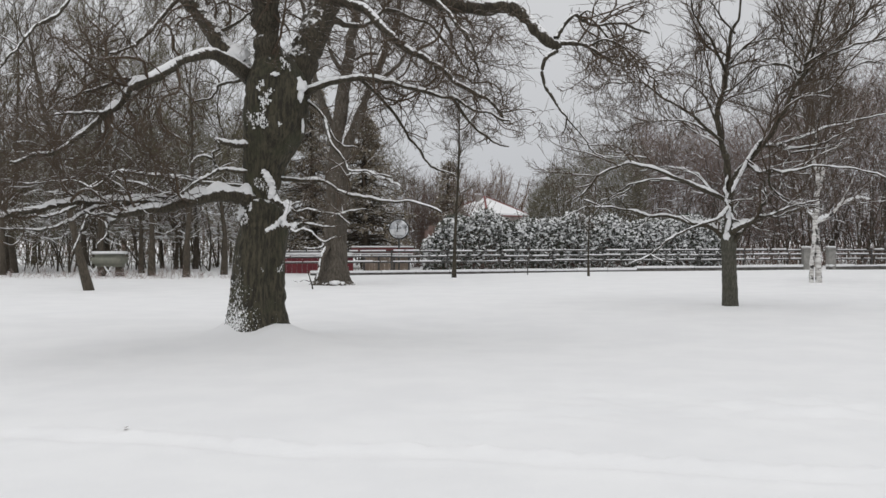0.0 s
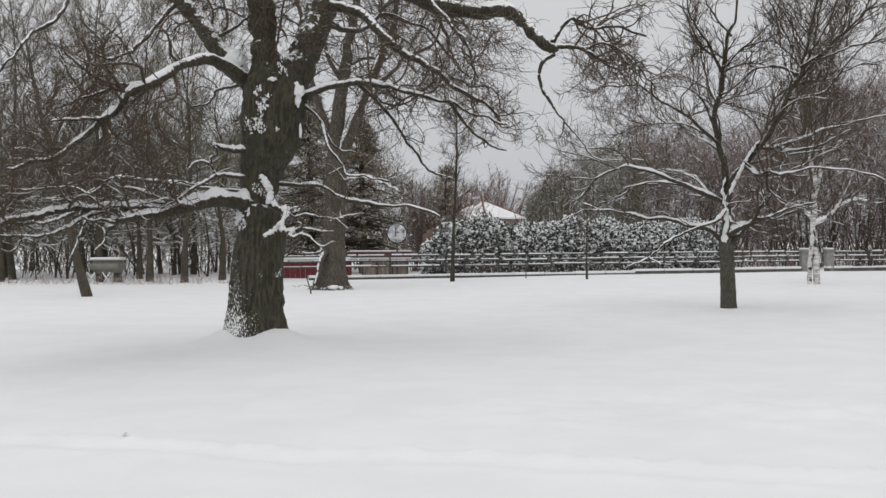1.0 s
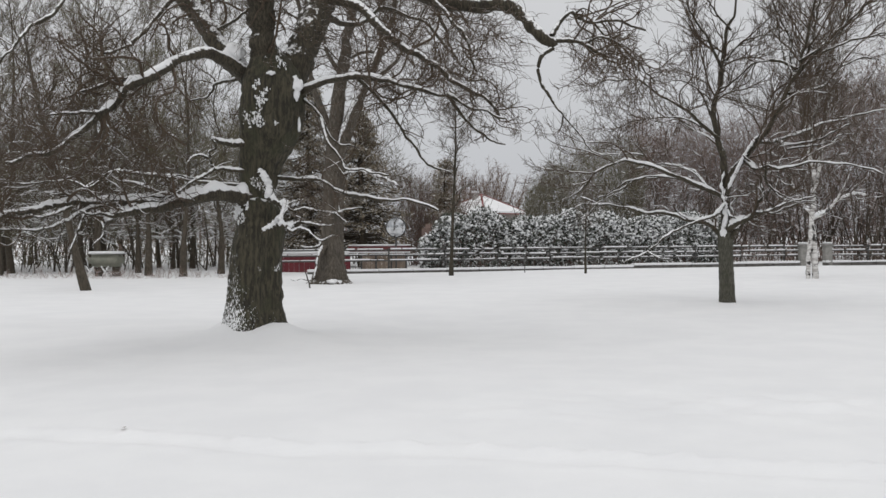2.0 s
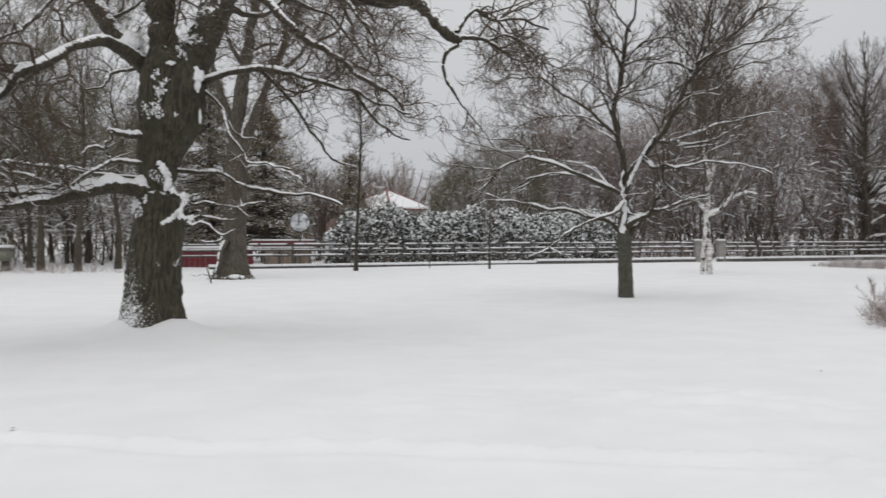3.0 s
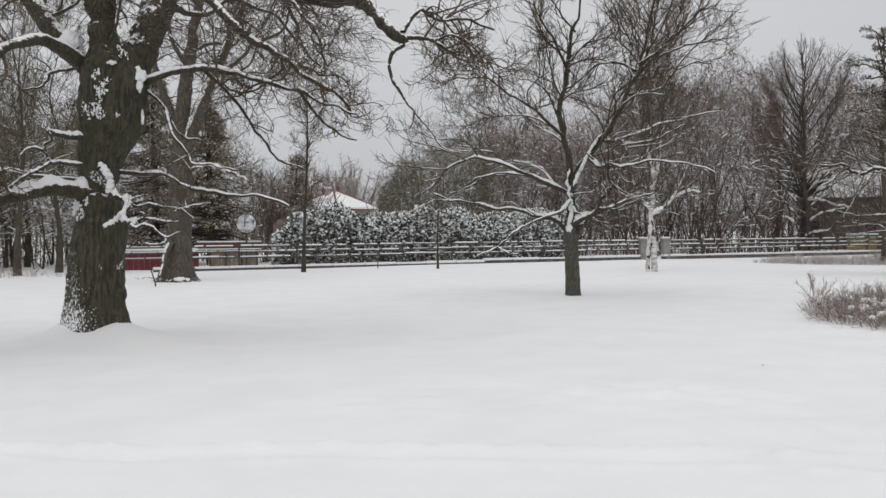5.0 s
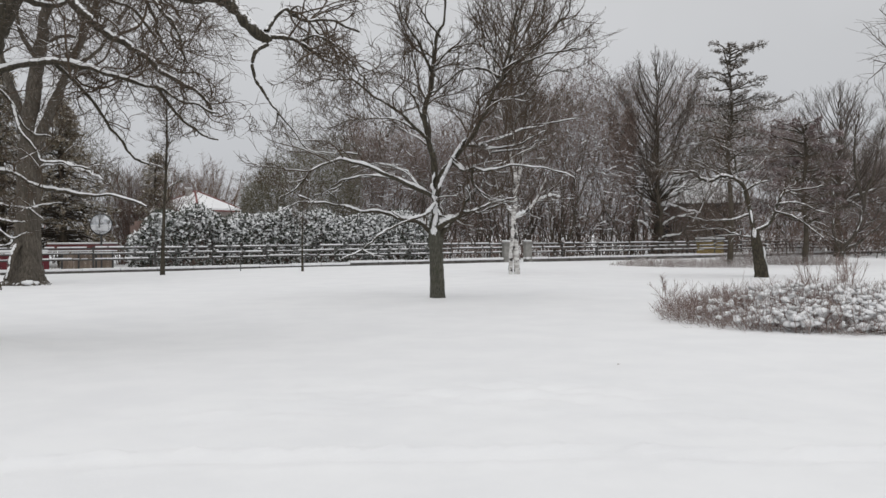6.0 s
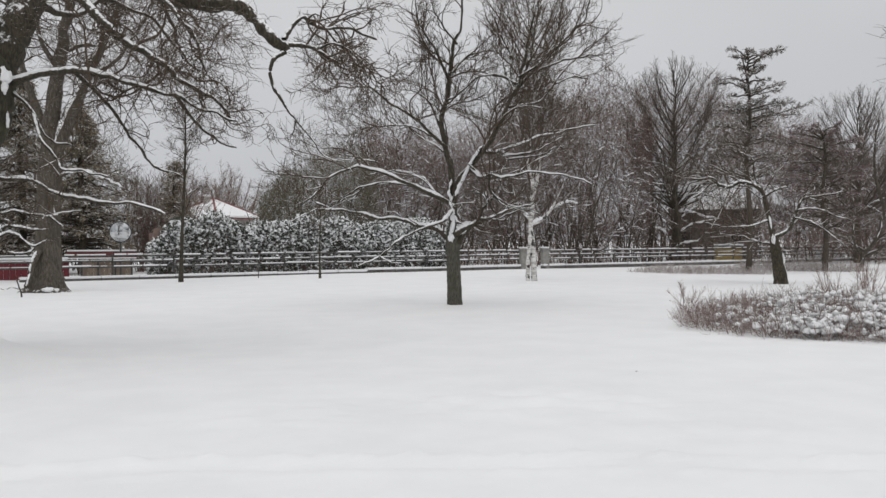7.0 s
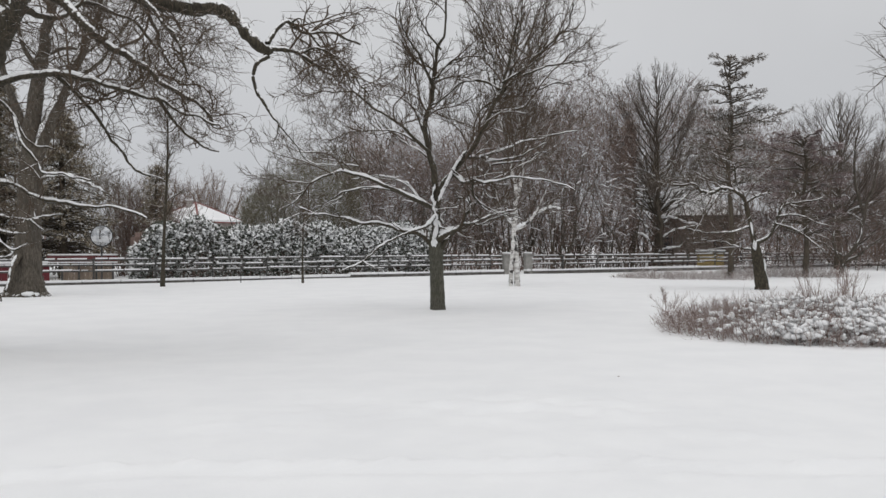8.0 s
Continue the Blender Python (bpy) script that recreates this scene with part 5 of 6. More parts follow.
def layered_pine(name, at, label, height, r, seed, layers, material, density=1.0):
    """A pine whose needles sit in flat, separate layers on crooked boughs."""
    ob = thing(name, (at[0], at[1], 0.0), label, "tree")
    tree = Tree(ob, seed, M_WOOD, M_WOOD)
    rng = tree.rng
    trunk_mesh(tree, [(0, 0, -0.1), (0.10, 0, height * 0.25), (-0.08, 0.05, height * 0.5), (0.10, 0, height * 0.72), (-0.02, 0, height * 0.88), (-0.35, 0, height)], [r * 1.3, r, r * 0.85, r * 0.7, r * 0.5, r * 0.2], M_WOOD, 12, 0.04, 34)
    side = Vector((at[1], -at[0], 0)).normalized()
    k, u = 9, np.linspace(0, 1, 9)[:, None]
    P, R = [], []
    for z, reach_l, reach_r in layers:
        for s in (-1, 1):
            reach = reach_r if s > 0 else reach_l
            for b in range(4):
                turn = math.radians(rng.normal(0, 26) + (0 if b < 2 else rng.choice([-65, 65])))
                d = Matrix.Rotation(turn, 3, "Z") @ (side * s)
                L = reach * (0.80 + 0.30 * rng.random()) * (1 if b < 2 else 0.7)
                drop = 0.10 * rng.standard_normal()
                p = np.array([0, 0, z - 0.30 * min(L, 1.5) + drop]) + np.array(d) * L * u + np.array([0, 0, 0.55 * min(L, 1.5)]) * (u - 0.45 * u ** 2)
                p[1:] += np.cumsum(rng.standard_normal((k - 1, 3)), axis=0) * np.array([0.04, 0.04, 0.05])
                quads("bough", *tubes(p[None], np.linspace(0.050, 0.012, k)[None], 5), M_WOOD, ob)
                P.append(p)
                R.append(np.linspace(0.050, 0.012, k))
    P, R = np.array(P), np.array(R)
    n = int(len(P) * 17 * density)
    Q, S = sprout(P, R, n, 0.52, 48, 0.02, 0.22, 6, 0.4, rng, 0.35, 0.006, 0.0, 0.012)
    Q[:, 1:, 2] = Q[:, :1, 2] + 0.45 * (Q[:, 1:, 2] - Q[:, :1, 2]) + 0.03
    quads("branchwork", *tubes(Q, S, 3), M_WOOD, ob, kind="stuff")
    m = 24
    t = 1.2 + 3.79 * rng.random((n, m))
    i = t.astype(int)
    f = (t - i)[..., None]
    rows = np.arange(n)[:, None]
    at_twig = (Q[rows, i] * (1 - f) + Q[rows, i + 1] * f).reshape(-1, 3)
    along_twig = np.repeat(unit(Q[:, 5] - Q[:, 1]), m, axis=0)
    ways = unit(along_twig + rng.standard_normal((n * m, 3)) * np.array([0.7, 0.7, 0.5]) + np.array([0, 0, 0.25]))
    quads("needles", *needle_sprays(at_twig + 0.02 * rng.standard_normal((n * m, 3)), ways, 0.115, rng, 0.0, 0.09), material, ob, False, kind="stuff")
    return ob


layered_pine("pine_tree", (26.7, 39.6), "old pine with flat, separate layers of dark needles", 10.4, 0.12, 32,
             [(10.55, 0.9, 1.5), (10.0, 0.5, 0.8), (9.5, 1.5, 1.2), (8.8, 0.9, 1.75), (8.15, 1.5, 2.0), (7.75, 0.7, 3.0), (7.2, 1.7, 1.2), (6.5, 1.9, 1.4), (5.7, 1.6, 1.6), (4.9, 1.9, 1.3)], M_PINE, 0.8)
layered_pine("pine_tree", (31.6, 40.4), "broad pine with matted dark purple-brown needles", 7.4, 0.12, 33,
             [(7.1, 1.8, 1.0), (6.5, 2.6, 1.7), (5.9, 3.0, 1.9), (5.3, 2.8, 2.0), (4.6, 3.0, 2.0), (3.9, 2.8, 1.9), (3.2, 2.6, 1.8), (2.5, 2.2, 1.7)], M_PLUM, 2.0)


# ---------- the woods ----------
def wood(variants, places, rng):
    for x, y, s in places:
        ob = variants[int(rng.integers(len(variants)))]
        c = copy_thing(ob, pose(x, y, 0, 0, 0, float(rng.random() * 360)) @ Matrix.Diagonal((s, s, s, 1)))
        c.scale = (s, s, s)


rng_wood = np.random.default_rng(5)
stand = [grown_tree("woodland_tree", (-16 - 5.1 * j, 54 + 3.3 * j), "slim leafless brown tree of the snowy wood", 11.5 + 0.8 * j, 0.10 + 0.012 * j, 40 + j, M_WOOD, M_WTWIG, 0.14, 34, 0.27, 55, 0.08,
                    (120, 620), 0.55, (0.4 * (j - 1), 0), "trees of the wood", sides=7, sway=0.4, least=0.013, most=0.035, fade=0.45, kink=0.10, taper=1.5) for j in range(3)]
stout = [grown_tree("woodland_tree", (-11.2 - 1.75 * j, 41.3 + 0.8 * j), "stouter dark-trunked leafless tree at the wood's edge", 11.5 + j, 0.145, 50 + j, M_WOOD, M_OLIVE, 0.22, 30, 0.25, 55, 0.10,
                    (150, 1000), 0.5, (0.3 * (1 - j), 0), "trees of the wood", sides=8, sway=0.35, least=0.011, most=0.035, kink=0.10, taper=1.7) for j in range(2)]
wood(stout, [(-10.1, 43.6, 0.9), (-17.6, 46.5, 1.0), (-20.0, 43.0, 0.95), (-9.3, 50.5, 1.0), (-14.4, 45.2, 0.8), (-15.9, 44.0, 0.75), (-22.5, 49.0, 1.0)], rng_wood)
left_places = []
for j in range(12):
    y = 50 + 20 * rng_wood.random()
    left_places.append((y * (-0.52 + 0.35 * rng_wood.random()), y, 0.5 + 0.30 * rng_wood.random()))
wood(stand, left_places, rng_wood)
fans = [domed_tree("fan_crowned_tree", (-16.2 - 4.6 * j, 45.0 + j), "tall leafless tree with upswept grey boughs", 62 + j, 17.0 + j, 0.15, 3.6, 4.4, 9.5, 26, (420, 2800), 0, M_OLIVE, "upswept trees of the wood") for j in range(2)]
wood(fans, [(-24.5, 49.0, 1.0), (-13.6, 52.0, 0.95), (-19.5, 55.0, 1.0)], rng_wood)
right_places = []
for j in range(24):
    y = 66 + 18 * rng_wood.random()
    a = 0.11 + 0.95 * (j + rng_wood.random()) / 24
    right_places.append((y * a, y, (0.50 + 0.30 * min(1, max(0, (a - 0.12) / 0.33))) * (0.85 + 0.25 * rng_wood.random())))
wood(stand, right_places, rng_wood)


def twig_mass(name, label, seed, count, near, far, tops, material, feet=(0.3,), snowy=0, thick=0.013, length=1.0, fill=0.8):
    """The matted crowns of a wood that nobody could count, in rounded heads whose height goes by tops: (direction x over y, metres at 60 m), and which begin above feet."""
    rng = np.random.default_rng(seed)
    ob = thing(name, (0, 0, 0), label, "wood", "", "stuff")
    ways_a, heights = zip(*tops)

    def spread_out(n):
        a = ways_a[0] + (ways_a[-1] - ways_a[0]) * rng.random(n)
        d = near + (far - near) * rng.random(n)
        y = d / np.sqrt(1 + a * a)
        x = a * y
        head = 0.74 + 0.56 * np.abs(lattice(x, y * 0.6, seed, 3.1)) ** 0.7 + 0.30 * lattice(x, y, seed + 1, 1.1)
        foot = np.interp(a, np.linspace(ways_a[0], ways_a[-1], len(feet)), feet)
        return x, y, np.interp(a, ways_a, heights) * d / 60 * head, foot

    def curve(base, way, size, k, lift, wobble):
        Q = np.zeros((len(base), k, 3))
        Q[:, 0] = base
        for j in range(1, k):
            way = unit(way + wobble * rng.standard_normal(way.shape) + np.array([0, 0, lift]))
            Q[:, j] = Q[:, j - 1] + way * (size / (k - 1))[:, None]
        return Q

    n = max(30, count // 130)
    x, y, top, foot = spread_out(n)
    P = curve(np.stack([x, y, np.full(n, -0.05)], 1), unit(np.stack([0.3 * rng.standard_normal(n), 0.3 * rng.standard_normal(n), np.ones(n)], 1)), top * 0.85, 8, 0.06, 0.13)
    quads("stem", *tubes(P, (0.02 + 0.035 * rng.random(n))[:, None] * np.linspace(1, 0.25, 8), 4), M_WOOD, ob, kind="stuff")
    x, y, top, foot = spread_out(count)
    z = foot + np.maximum(top - foot, 0.2) * rng.random(count) ** fill
    way = unit(np.stack([0.75 * rng.standard_normal(count), 0.75 * rng.standard_normal(count), 0.45 + 0.5 * rng.standard_normal(count)], 1))
    size = np.minimum(length * (0.4 + 0.9 * rng.random(count)), np.maximum(top - z, 0.15) + 0.25)
    Q = curve(np.stack([x, y, z], 1), way, size, 2, 0.14, 0.20)
    quads("crown", *tubes(Q, (thick * (0.6 + 0.8 * rng.random(count)))[:, None] * np.linspace(1, 0.5, 2), 3), material, ob, kind="stuff")
    if snowy:
        x, y, top, foot = spread_out(snowy)
        z = foot + 0.3 + np.maximum(top * 0.8 - foot, 0.2) * rng.random(snowy)
        way = unit(np.stack([rng.standard_normal(snowy), 0.5 * rng.standard_normal(snowy), 0.25 * rng.standard_normal(snowy)], 1))
        B = curve(np.stack([x, y, z], 1), way, 0.4 + 0.9 * rng.random(snowy), 6, 0.0, 0.28)
        C = (0.014 + 0.016 * rng.random(snowy))[:, None] * np.linspace(1, 0.4, 6)
        quads("branchwork", *tubes(B, C, 3), material, ob, kind="stuff")
        quads("snow", *snow_tubes(B, C, rng, 4, 1.0, 0.014, 0.22), M_CAP, ob, label="broken lines of snow on thin branches", kind="stuff")
    return ob


def thicket(name, label, seed, count, place, height, thick, twigs, material, start=0.08, lines=0, reach=0.30):
    """Undergrowth that nobody could count: thin stems and their twigs, as one mesh each."""
    rng = np.random.default_rng(seed)
    ob = thing(name, (0, 0, 0), label, "undergrowth", "", "stuff")
    base = place(rng, count)
    H = height(base[:, 0], rng)
    k = 5
    P = np.zeros((count, k, 3))
    P[:, 0, :2] = base
    P[:, 0, 2] = -0.05
    way = unit(np.stack([0.22 * rng.standard_normal(count), 0.22 * rng.standard_normal(count), np.ones(count)], 1))
    for j in range(1, k):
        way = unit(way + 0.12 * rng.standard_normal((count, 3)))
        P[:, j] = P[:, j - 1] + way * (H / (k - 1))[:, None]
    R = (thick * (0.5 + rng.random(count)))[:, None] * np.linspace(1, 0.35, k)
    quads("stem", *tubes(P, R, 4), material, ob, kind="stuff")
    Q, S = sprout(P, R, twigs, H.mean() * reach, 62, 0.06, 0.22, 3, 0.5, rng, start, thick * 0.30)
    quads("crown", *tubes(Q, S, 3), material, ob, kind="stuff")
    if lines:
        B, C = sprout(P, R, lines, H.mean() * 0.30, 70, 0.0, 0.25, 7, 0.6, rng, 0.05, thick * 0.6)
        quads("branchwork", *tubes(B, C, 3), material, ob, kind="stuff")
        quads("snow", *snow_tubes(B, C, rng, 4, 1.0, 0.010, 0.2), M_CAP, ob, label="broken lines of snow on thin branches", kind="stuff")
    return ob


def far_band(rng, n):
    y = 84 + 22 * rng.random(n)
    a = -0.62 + 1.75 * rng.random(n)
    a = np.where((a > 0.025) & (a < 0.085), a + 0.09, a)
    return np.stack([y * a, y], 1)


def far_height(x, rng):
    a = x / 95
    return (2.2 + 5.0 * np.clip(np.abs(a - 0.04) / 0.35, 0, 1)) * (0.6 + 0.6 * rng.random(len(x)))


thicket("far_wood", "hazy brown far edge of the leafless wood", 81, 1500, far_band, far_height, 0.045, 8000, M_WTWIG, 0.2)
twig_mass("wood_edge", "matted olive-brown undergrowth and low crowns of the wood", 82, 12500, 48, 63, [(-0.55, 9.0), (-0.40, 8.6), (-0.30, 9.4), (-0.17, 10.0)], M_OLIVE, (1.3,), 2700, 0.012, 1.0, 0.6)
twig_mass("wood_edge", "matted brown twigs of the bushes behind the spruces", 90, 6500, 57, 66, [(-0.17, 9.8), (-0.07, 9.4), (-0.05, 8.0), (-0.03, 6.2), (0.0, 5.2), (0.02, 4.4)], M_OLIVE, (0.3,), 60, 0.012, 0.8)
twig_mass("bushy_trees", "rounded grey-green leafless trees behind the hedge", 86, 10000, 58, 68, [(0.090, 4.5), (0.105, 6.2), (0.150, 8.6), (0.185, 8.3), (0.215, 7.0)], M_OLIVE, (1.5,), 100, 0.011, 0.8)
twig_mass("wood_edge", "matted brown crowns and undergrowth beyond the park fence", 87, 32000, 62, 76, [(0.20, 8.3), (0.255, 8.8), (0.293, 8.2), (0.36, 9.6), (0.42, 11.8), (0.463, 12.3), (0.50, 11.4), (0.545, 10.0)], M_WTWIG, (1.3,), 1350, 0.013, 0.8, 0.6)
twig_mass("wood_edge", "matted brown crowns of the wood around the cottage", 92, 19000, 69, 84, [(0.53, 10.8), (0.633, 11.0), (0.705, 8.8), (0.78, 8.0), (0.84, 6.2), (0.98, 5.6)], M_WTWIG, (2.0, 6.5, 5.0, 2.0, 0.8, 0.5), 850, 0.014, 0.85, 0.6)
twig_mass("low_brush", "dark low brush on the floor of the wood", 93, 3600, 58, 74, [(-0.60, 3.0), (-0.40, 2.6), (-0.17, 2.8)], M_OLIVE, (0.0,), 420, 0.016, 0.8)
twig_mass("low_brush", "brown low brush under the trees beyond the fence", 94, 9000, 66, 80, [(0.20, 2.6), (0.40, 2.4), (0.54, 2.8), (0.58, 4.2), (0.68, 4.0), (0.74, 2.2), (0.98, 1.8)], M_WTWIG, (0.0,), 300, 0.016, 0.8)
thicket("brambles", "low brown brambles behind the rails of the fence", 88, 700,
        lambda rng, n: (lambda u: np.stack([15 + 50 * u, 47.2 + 0.30 * (15 + 50 * u) + 5 * rng.random(n)], 1))(rng.random(n)), lambda x, rng: 0.7 + 0.9 * rng.random(len(x)), 0.014, 6000, M_WTWIG, 0.05, 250)
thicket("brambles", "low dark brush on the snowy floor of the wood", 89, 520,
        lambda rng, n: np.stack([-9.0 - 30 * rng.random(n), 52 + 14 * rng.random(n)], 1), lambda x, rng: 0.6 + 1.3 * rng.random(len(x)), 0.016, 3400, M_OLIVE, 0.05, 320)
thicket("rusty_trees", "rust-brown far trees behind the house", 84, 120,
        lambda rng, n: np.stack([2.9 + 4.4 * rng.random(n), 104 + 4 * rng.random(n)], 1), lambda x, rng: (10.2 - 0.55 * (x - 5.0) ** 2 * 0.8) * (0.75 + 0.3 * rng.random(len(x))), 0.04, 5200, M_RED, 0.35, 0, 0.16)
thicket("dark_bushes", "dark leafless bushes beside the hedge", 85, 160,
        lambda rng, n: np.stack([-1.8 + 2.6 * rng.random(n), 54 + 4 * rng.random(n)], 1), lambda x, rng: 4.5 + 1.5 * rng.random(len(x)), 0.02, 2600, M_WTWIG)


# ---------- fence, hedge, pillars ----------
def fence_y(x):
    return 45.0 + 0.30 * x


fence_ob = thing("park_fence", (0, 0, 0), "grey timber rail fence carrying a thin line of snow", "fence")


def along(x0, x1, off, z0, z1, depth, material, name, parent, label="", bevel=0.01):
    """A beam laid along the fence line."""
    a, b = Vector((x0, fence_y(x0) + off, 0)), Vector((x1, fence_y(x1) + off, 0))
    d = b - a
    bm = box(0, -depth / 2, z0, d.length, depth / 2, z1, bevel)
    bm.transform(Matrix.Translation(a) @ Matrix.Rotation(math.atan2(d.y, d.x), 4, "Z"))
    return part(name, bm, material, parent, label)


rng_fence = random.Random(9)
x = -7.6
while x < 60:
    if not 18.5 < x < 21.0:
        along(x - 0.035, x + 0.035, 0.08, -0.1, 1.1 + 0.04 * rng_fence.random(), 0.08, M_RAIL, "post", fence_ob)
        x1 = min(x + 2.6, 19.2) if x < 19.2 else x + 2.6
        for z in (0.56, 0.80, 1.04):
            z += 0.02 * rng_fence.uniform(-1, 1)
            rail = along(x, x1 - 0.01, 0.0, z - 0.028, z + 0.04, 0.05, M_RAIL, "rail", fence_ob)
            s = x + 0.2 * rng_fence.random()
            while s < x1 - 0.25:
                e = min(s + rng_fence.uniform(0.25, 1.3), x1 - 0.03)
                along(s, e, 0.0, z + 0.041, z + 0.066 + 0.04 * rng_fence.random(), 0.075, M_CAP, "snow", rail, "", 0.004)
                s = e + rng_fence.uniform(0.02, 0.12 if x < 0 else 0.35)
    x += 2.6
wall_ob = thing("low_stone_wall", (0, 0, 0), "low dark stone edging wall capped with snow", "wall", "", "structure")
x = -6.0
while x < 58:
    if not 19.0 < x < 20.6:
        top = 0.07 if x < 9 else 0.15
        piece = along(x, x + 1.55, -0.25, -0.1, top + 0.02 * random.random(), 0.3, M_KERB, "stone", wall_ob, "", 0.02)
        along(x - 0.02, x + 1.56, -0.25, top + 0.022, top + 0.10 + 0.05 * random.random(), 0.36, M_CAP, "snow", wall_ob, "", 0.03)
    x += 1.57
for px in (19.4, 20.9):
    pil = thing("gate_pillar", (px, fence_y(px) - 0.2, 0), "square pale stone gate pillar with a snowy cap", "pillar", "gate pillars")
    part("shaft", box(-0.2, -0.2, -0.1, 0.2, 0.2, 1.05, 0.02), M_STONE, pil)
    part("cap", box(-0.26, -0.26, 1.052, 0.26, 0.26, 1.16, 0.025), M_STONE, pil)
    part("snow", box(-0.24, -0.24, 1.162, 0.24, 0.24, 1.27, 0.05), M_CAP, pil, "cushion of snow", True)


def clots(name, parent, centres, size, rng, label="", flat=0.62, level=2):
    """Many small uneven clumps of snow, as one mesh."""
    bm = bmesh.new()
    bmesh.ops.create_icosphere(bm, subdivisions=level, radius=1.0)
    shape = np.array([v.co[:] for v in bm.verts])
    tri = np.array([[v.index for v in f.verts] for f in bm.faces])
    bm.free()
    n, m = len(centres), len(shape)
    s = size * (0.5 + 1.1 * rng.random((n, 1, 1)) ** 1.5) * np.array([1.25, 1.0, flat]) * (0.7 + 0.6 * rng.random((n, 1, 3)))
    v = centres[:, None] + shape[None] * s * (1 + 0.42 * rng.standard_normal((n, m, 1)))
    f = tri[None] + (np.arange(n) * m)[:, None, None]
    return quads(name, v.reshape(-1, 3), f.reshape(-1, 3), M_CAP, parent, True, label, "stuff")


def laurel_hedge():
    rng = np.random.default_rng(61)
    ob = thing("laurel_hedge", (0, 0, 0), "tall clipped evergreen hedge clotted with snow", "hedge")
    n = 30000
    x = -1.0 + 16.5 * rng.random(n)
    top = 2.75 + 0.18 * np.sin(x * 1.1) + 0.12 * np.sin(x * 2.9 + 1) + 0.25 * lattice(x, x * 0, 9, 0.6)
    top -= 1.1 * np.clip((1.2 - x) / 2.4, 0, 1) ** 1.5
    h = rng.random(n) ** 0.75
    z = h * top
    bulge = 0.35 * lattice(x, z, 10, 0.8)
    y = fence_y(x) + 1.3 + bulge + 0.5 * rng.random(n) ** 2 + 1.1 * (h > 0.93) * rng.random(n)
    pts = np.stack([x, y, z], 1)
    ways = unit(np.stack([rng.standard_normal(n) * 0.7, -0.8 + 0.5 * rng.standard_normal(n), 0.5 + 0.6 * rng.standard_normal(n)], 1))
    quads("leaves", *needle_sprays(pts, ways, 0.19, rng, 0.1), M_LEAF, ob, False, kind="stuff")
    m = 9600
    k = rng.integers(0, n, m)
    keep = rng.random(m) < 0.02 + (0.62 + 0.03 * x[k]) * np.clip(h[k] - 0.22, 0, 1) ** 1.1
    clots("snow", ob, pts[k][keep] + np.array([0, -0.10, 0.03]), 0.050, rng, "clots of snow caught in the leaves", 0.85, 1)
    along(-0.8, 15.3, 2.2, 0.0, 2.3, 1.2, M_SHRUB, "core", ob, "dark inner branches", 0.2)


laurel_hedge()

# snow flung against the oak's bark in flecks
rng_fleck = np.random.default_rng(17)
for cx, cz, wx, wz, count in ((0.23, 3.70, 0.055, 0.10, 90), (0.15, 3.38, 0.09, 0.05, 55), (-0.19, 2.00, 0.06, 0.12, 130), (0.02, 3.93, 0.13, 0.03, 60), (0.50, 4.45, 0.07, 0.16, 60)):
    near = rng_fleck.integers(0, 14, count)
    u = cx + wx * rng_fleck.standard_normal(14)[near] + 0.022 * rng_fleck.standard_normal(count)
    w = cz + wz * rng_fleck.standard_normal(14)[near] + 0.030 * rng_fleck.standard_normal(count)
    mid_x, r = np.interp(w, [1.8, 2.02, 2.28, 2.71, 3.15, 3.59, 4.03, 4.65], [0.09, 0.08, 0.06, 0.09, 0.22, 0.28, 0.30, 0.60]), np.interp(w, [1.8, 2.02, 2.28, 2.71, 3.15, 3.59, 4.03, 4.65], [0.37, 0.36, 0.30, 0.31, 0.45, 0.50, 0.46, 0.20])
    off = np.clip(np.abs(u - mid_x) / r, 0, 0.97)
    clots("snow", oak_ob, np.stack([u, -r * np.sqrt(1 - off ** 2), w], 1), 0.0085, rng_fleck, "flecks of driven snow on the bark", 1.9, 1)

# ---------- house behind the hedge ----------
house = thing("house", (4.0, 90.0, 0.0), "small house with a snow-covered red tiled hip roof", "house")
house.rotation_euler.z = radians(45)
house.scale = (1.3, 1.3, 1.0)


def hip_roof(w, d, z0, z1, lift=0.0, grow=0.0, ridge=0.08):
    bm = bmesh.new()
    c = [bm.verts.new((sx * (w / 2 + grow), sy * (d / 2 + grow), z0 + lift)) for sx, sy in ((-1, -1), (1, -1), (1, 1), (-1, 1))]
    e = [bm.verts.new((sx * (w / 2 + grow), sy * (d / 2 + grow), z0 + lift - 0.15)) for sx, sy in ((-1, -1), (1, -1), (1, 1), (-1, 1))]
    r = [bm.verts.new((-ridge, 0, z1 + lift)), bm.verts.new((ridge, 0, z1 + lift))]
    for f in ((c[0], c[1], r[1], r[0]), (c[1], c[2], r[1]), (c[2], c[3], r[0], r[1]), (c[3], c[0], r[0]), tuple(reversed(e)),
              *((c[k], e[k], e[(k + 1) % 4], c[(k + 1) % 4]) for k in range(4))):
        bm.faces.new(f)
    bmesh.ops.recalc_face_normals(bm, faces=bm.faces[:])
    return bm


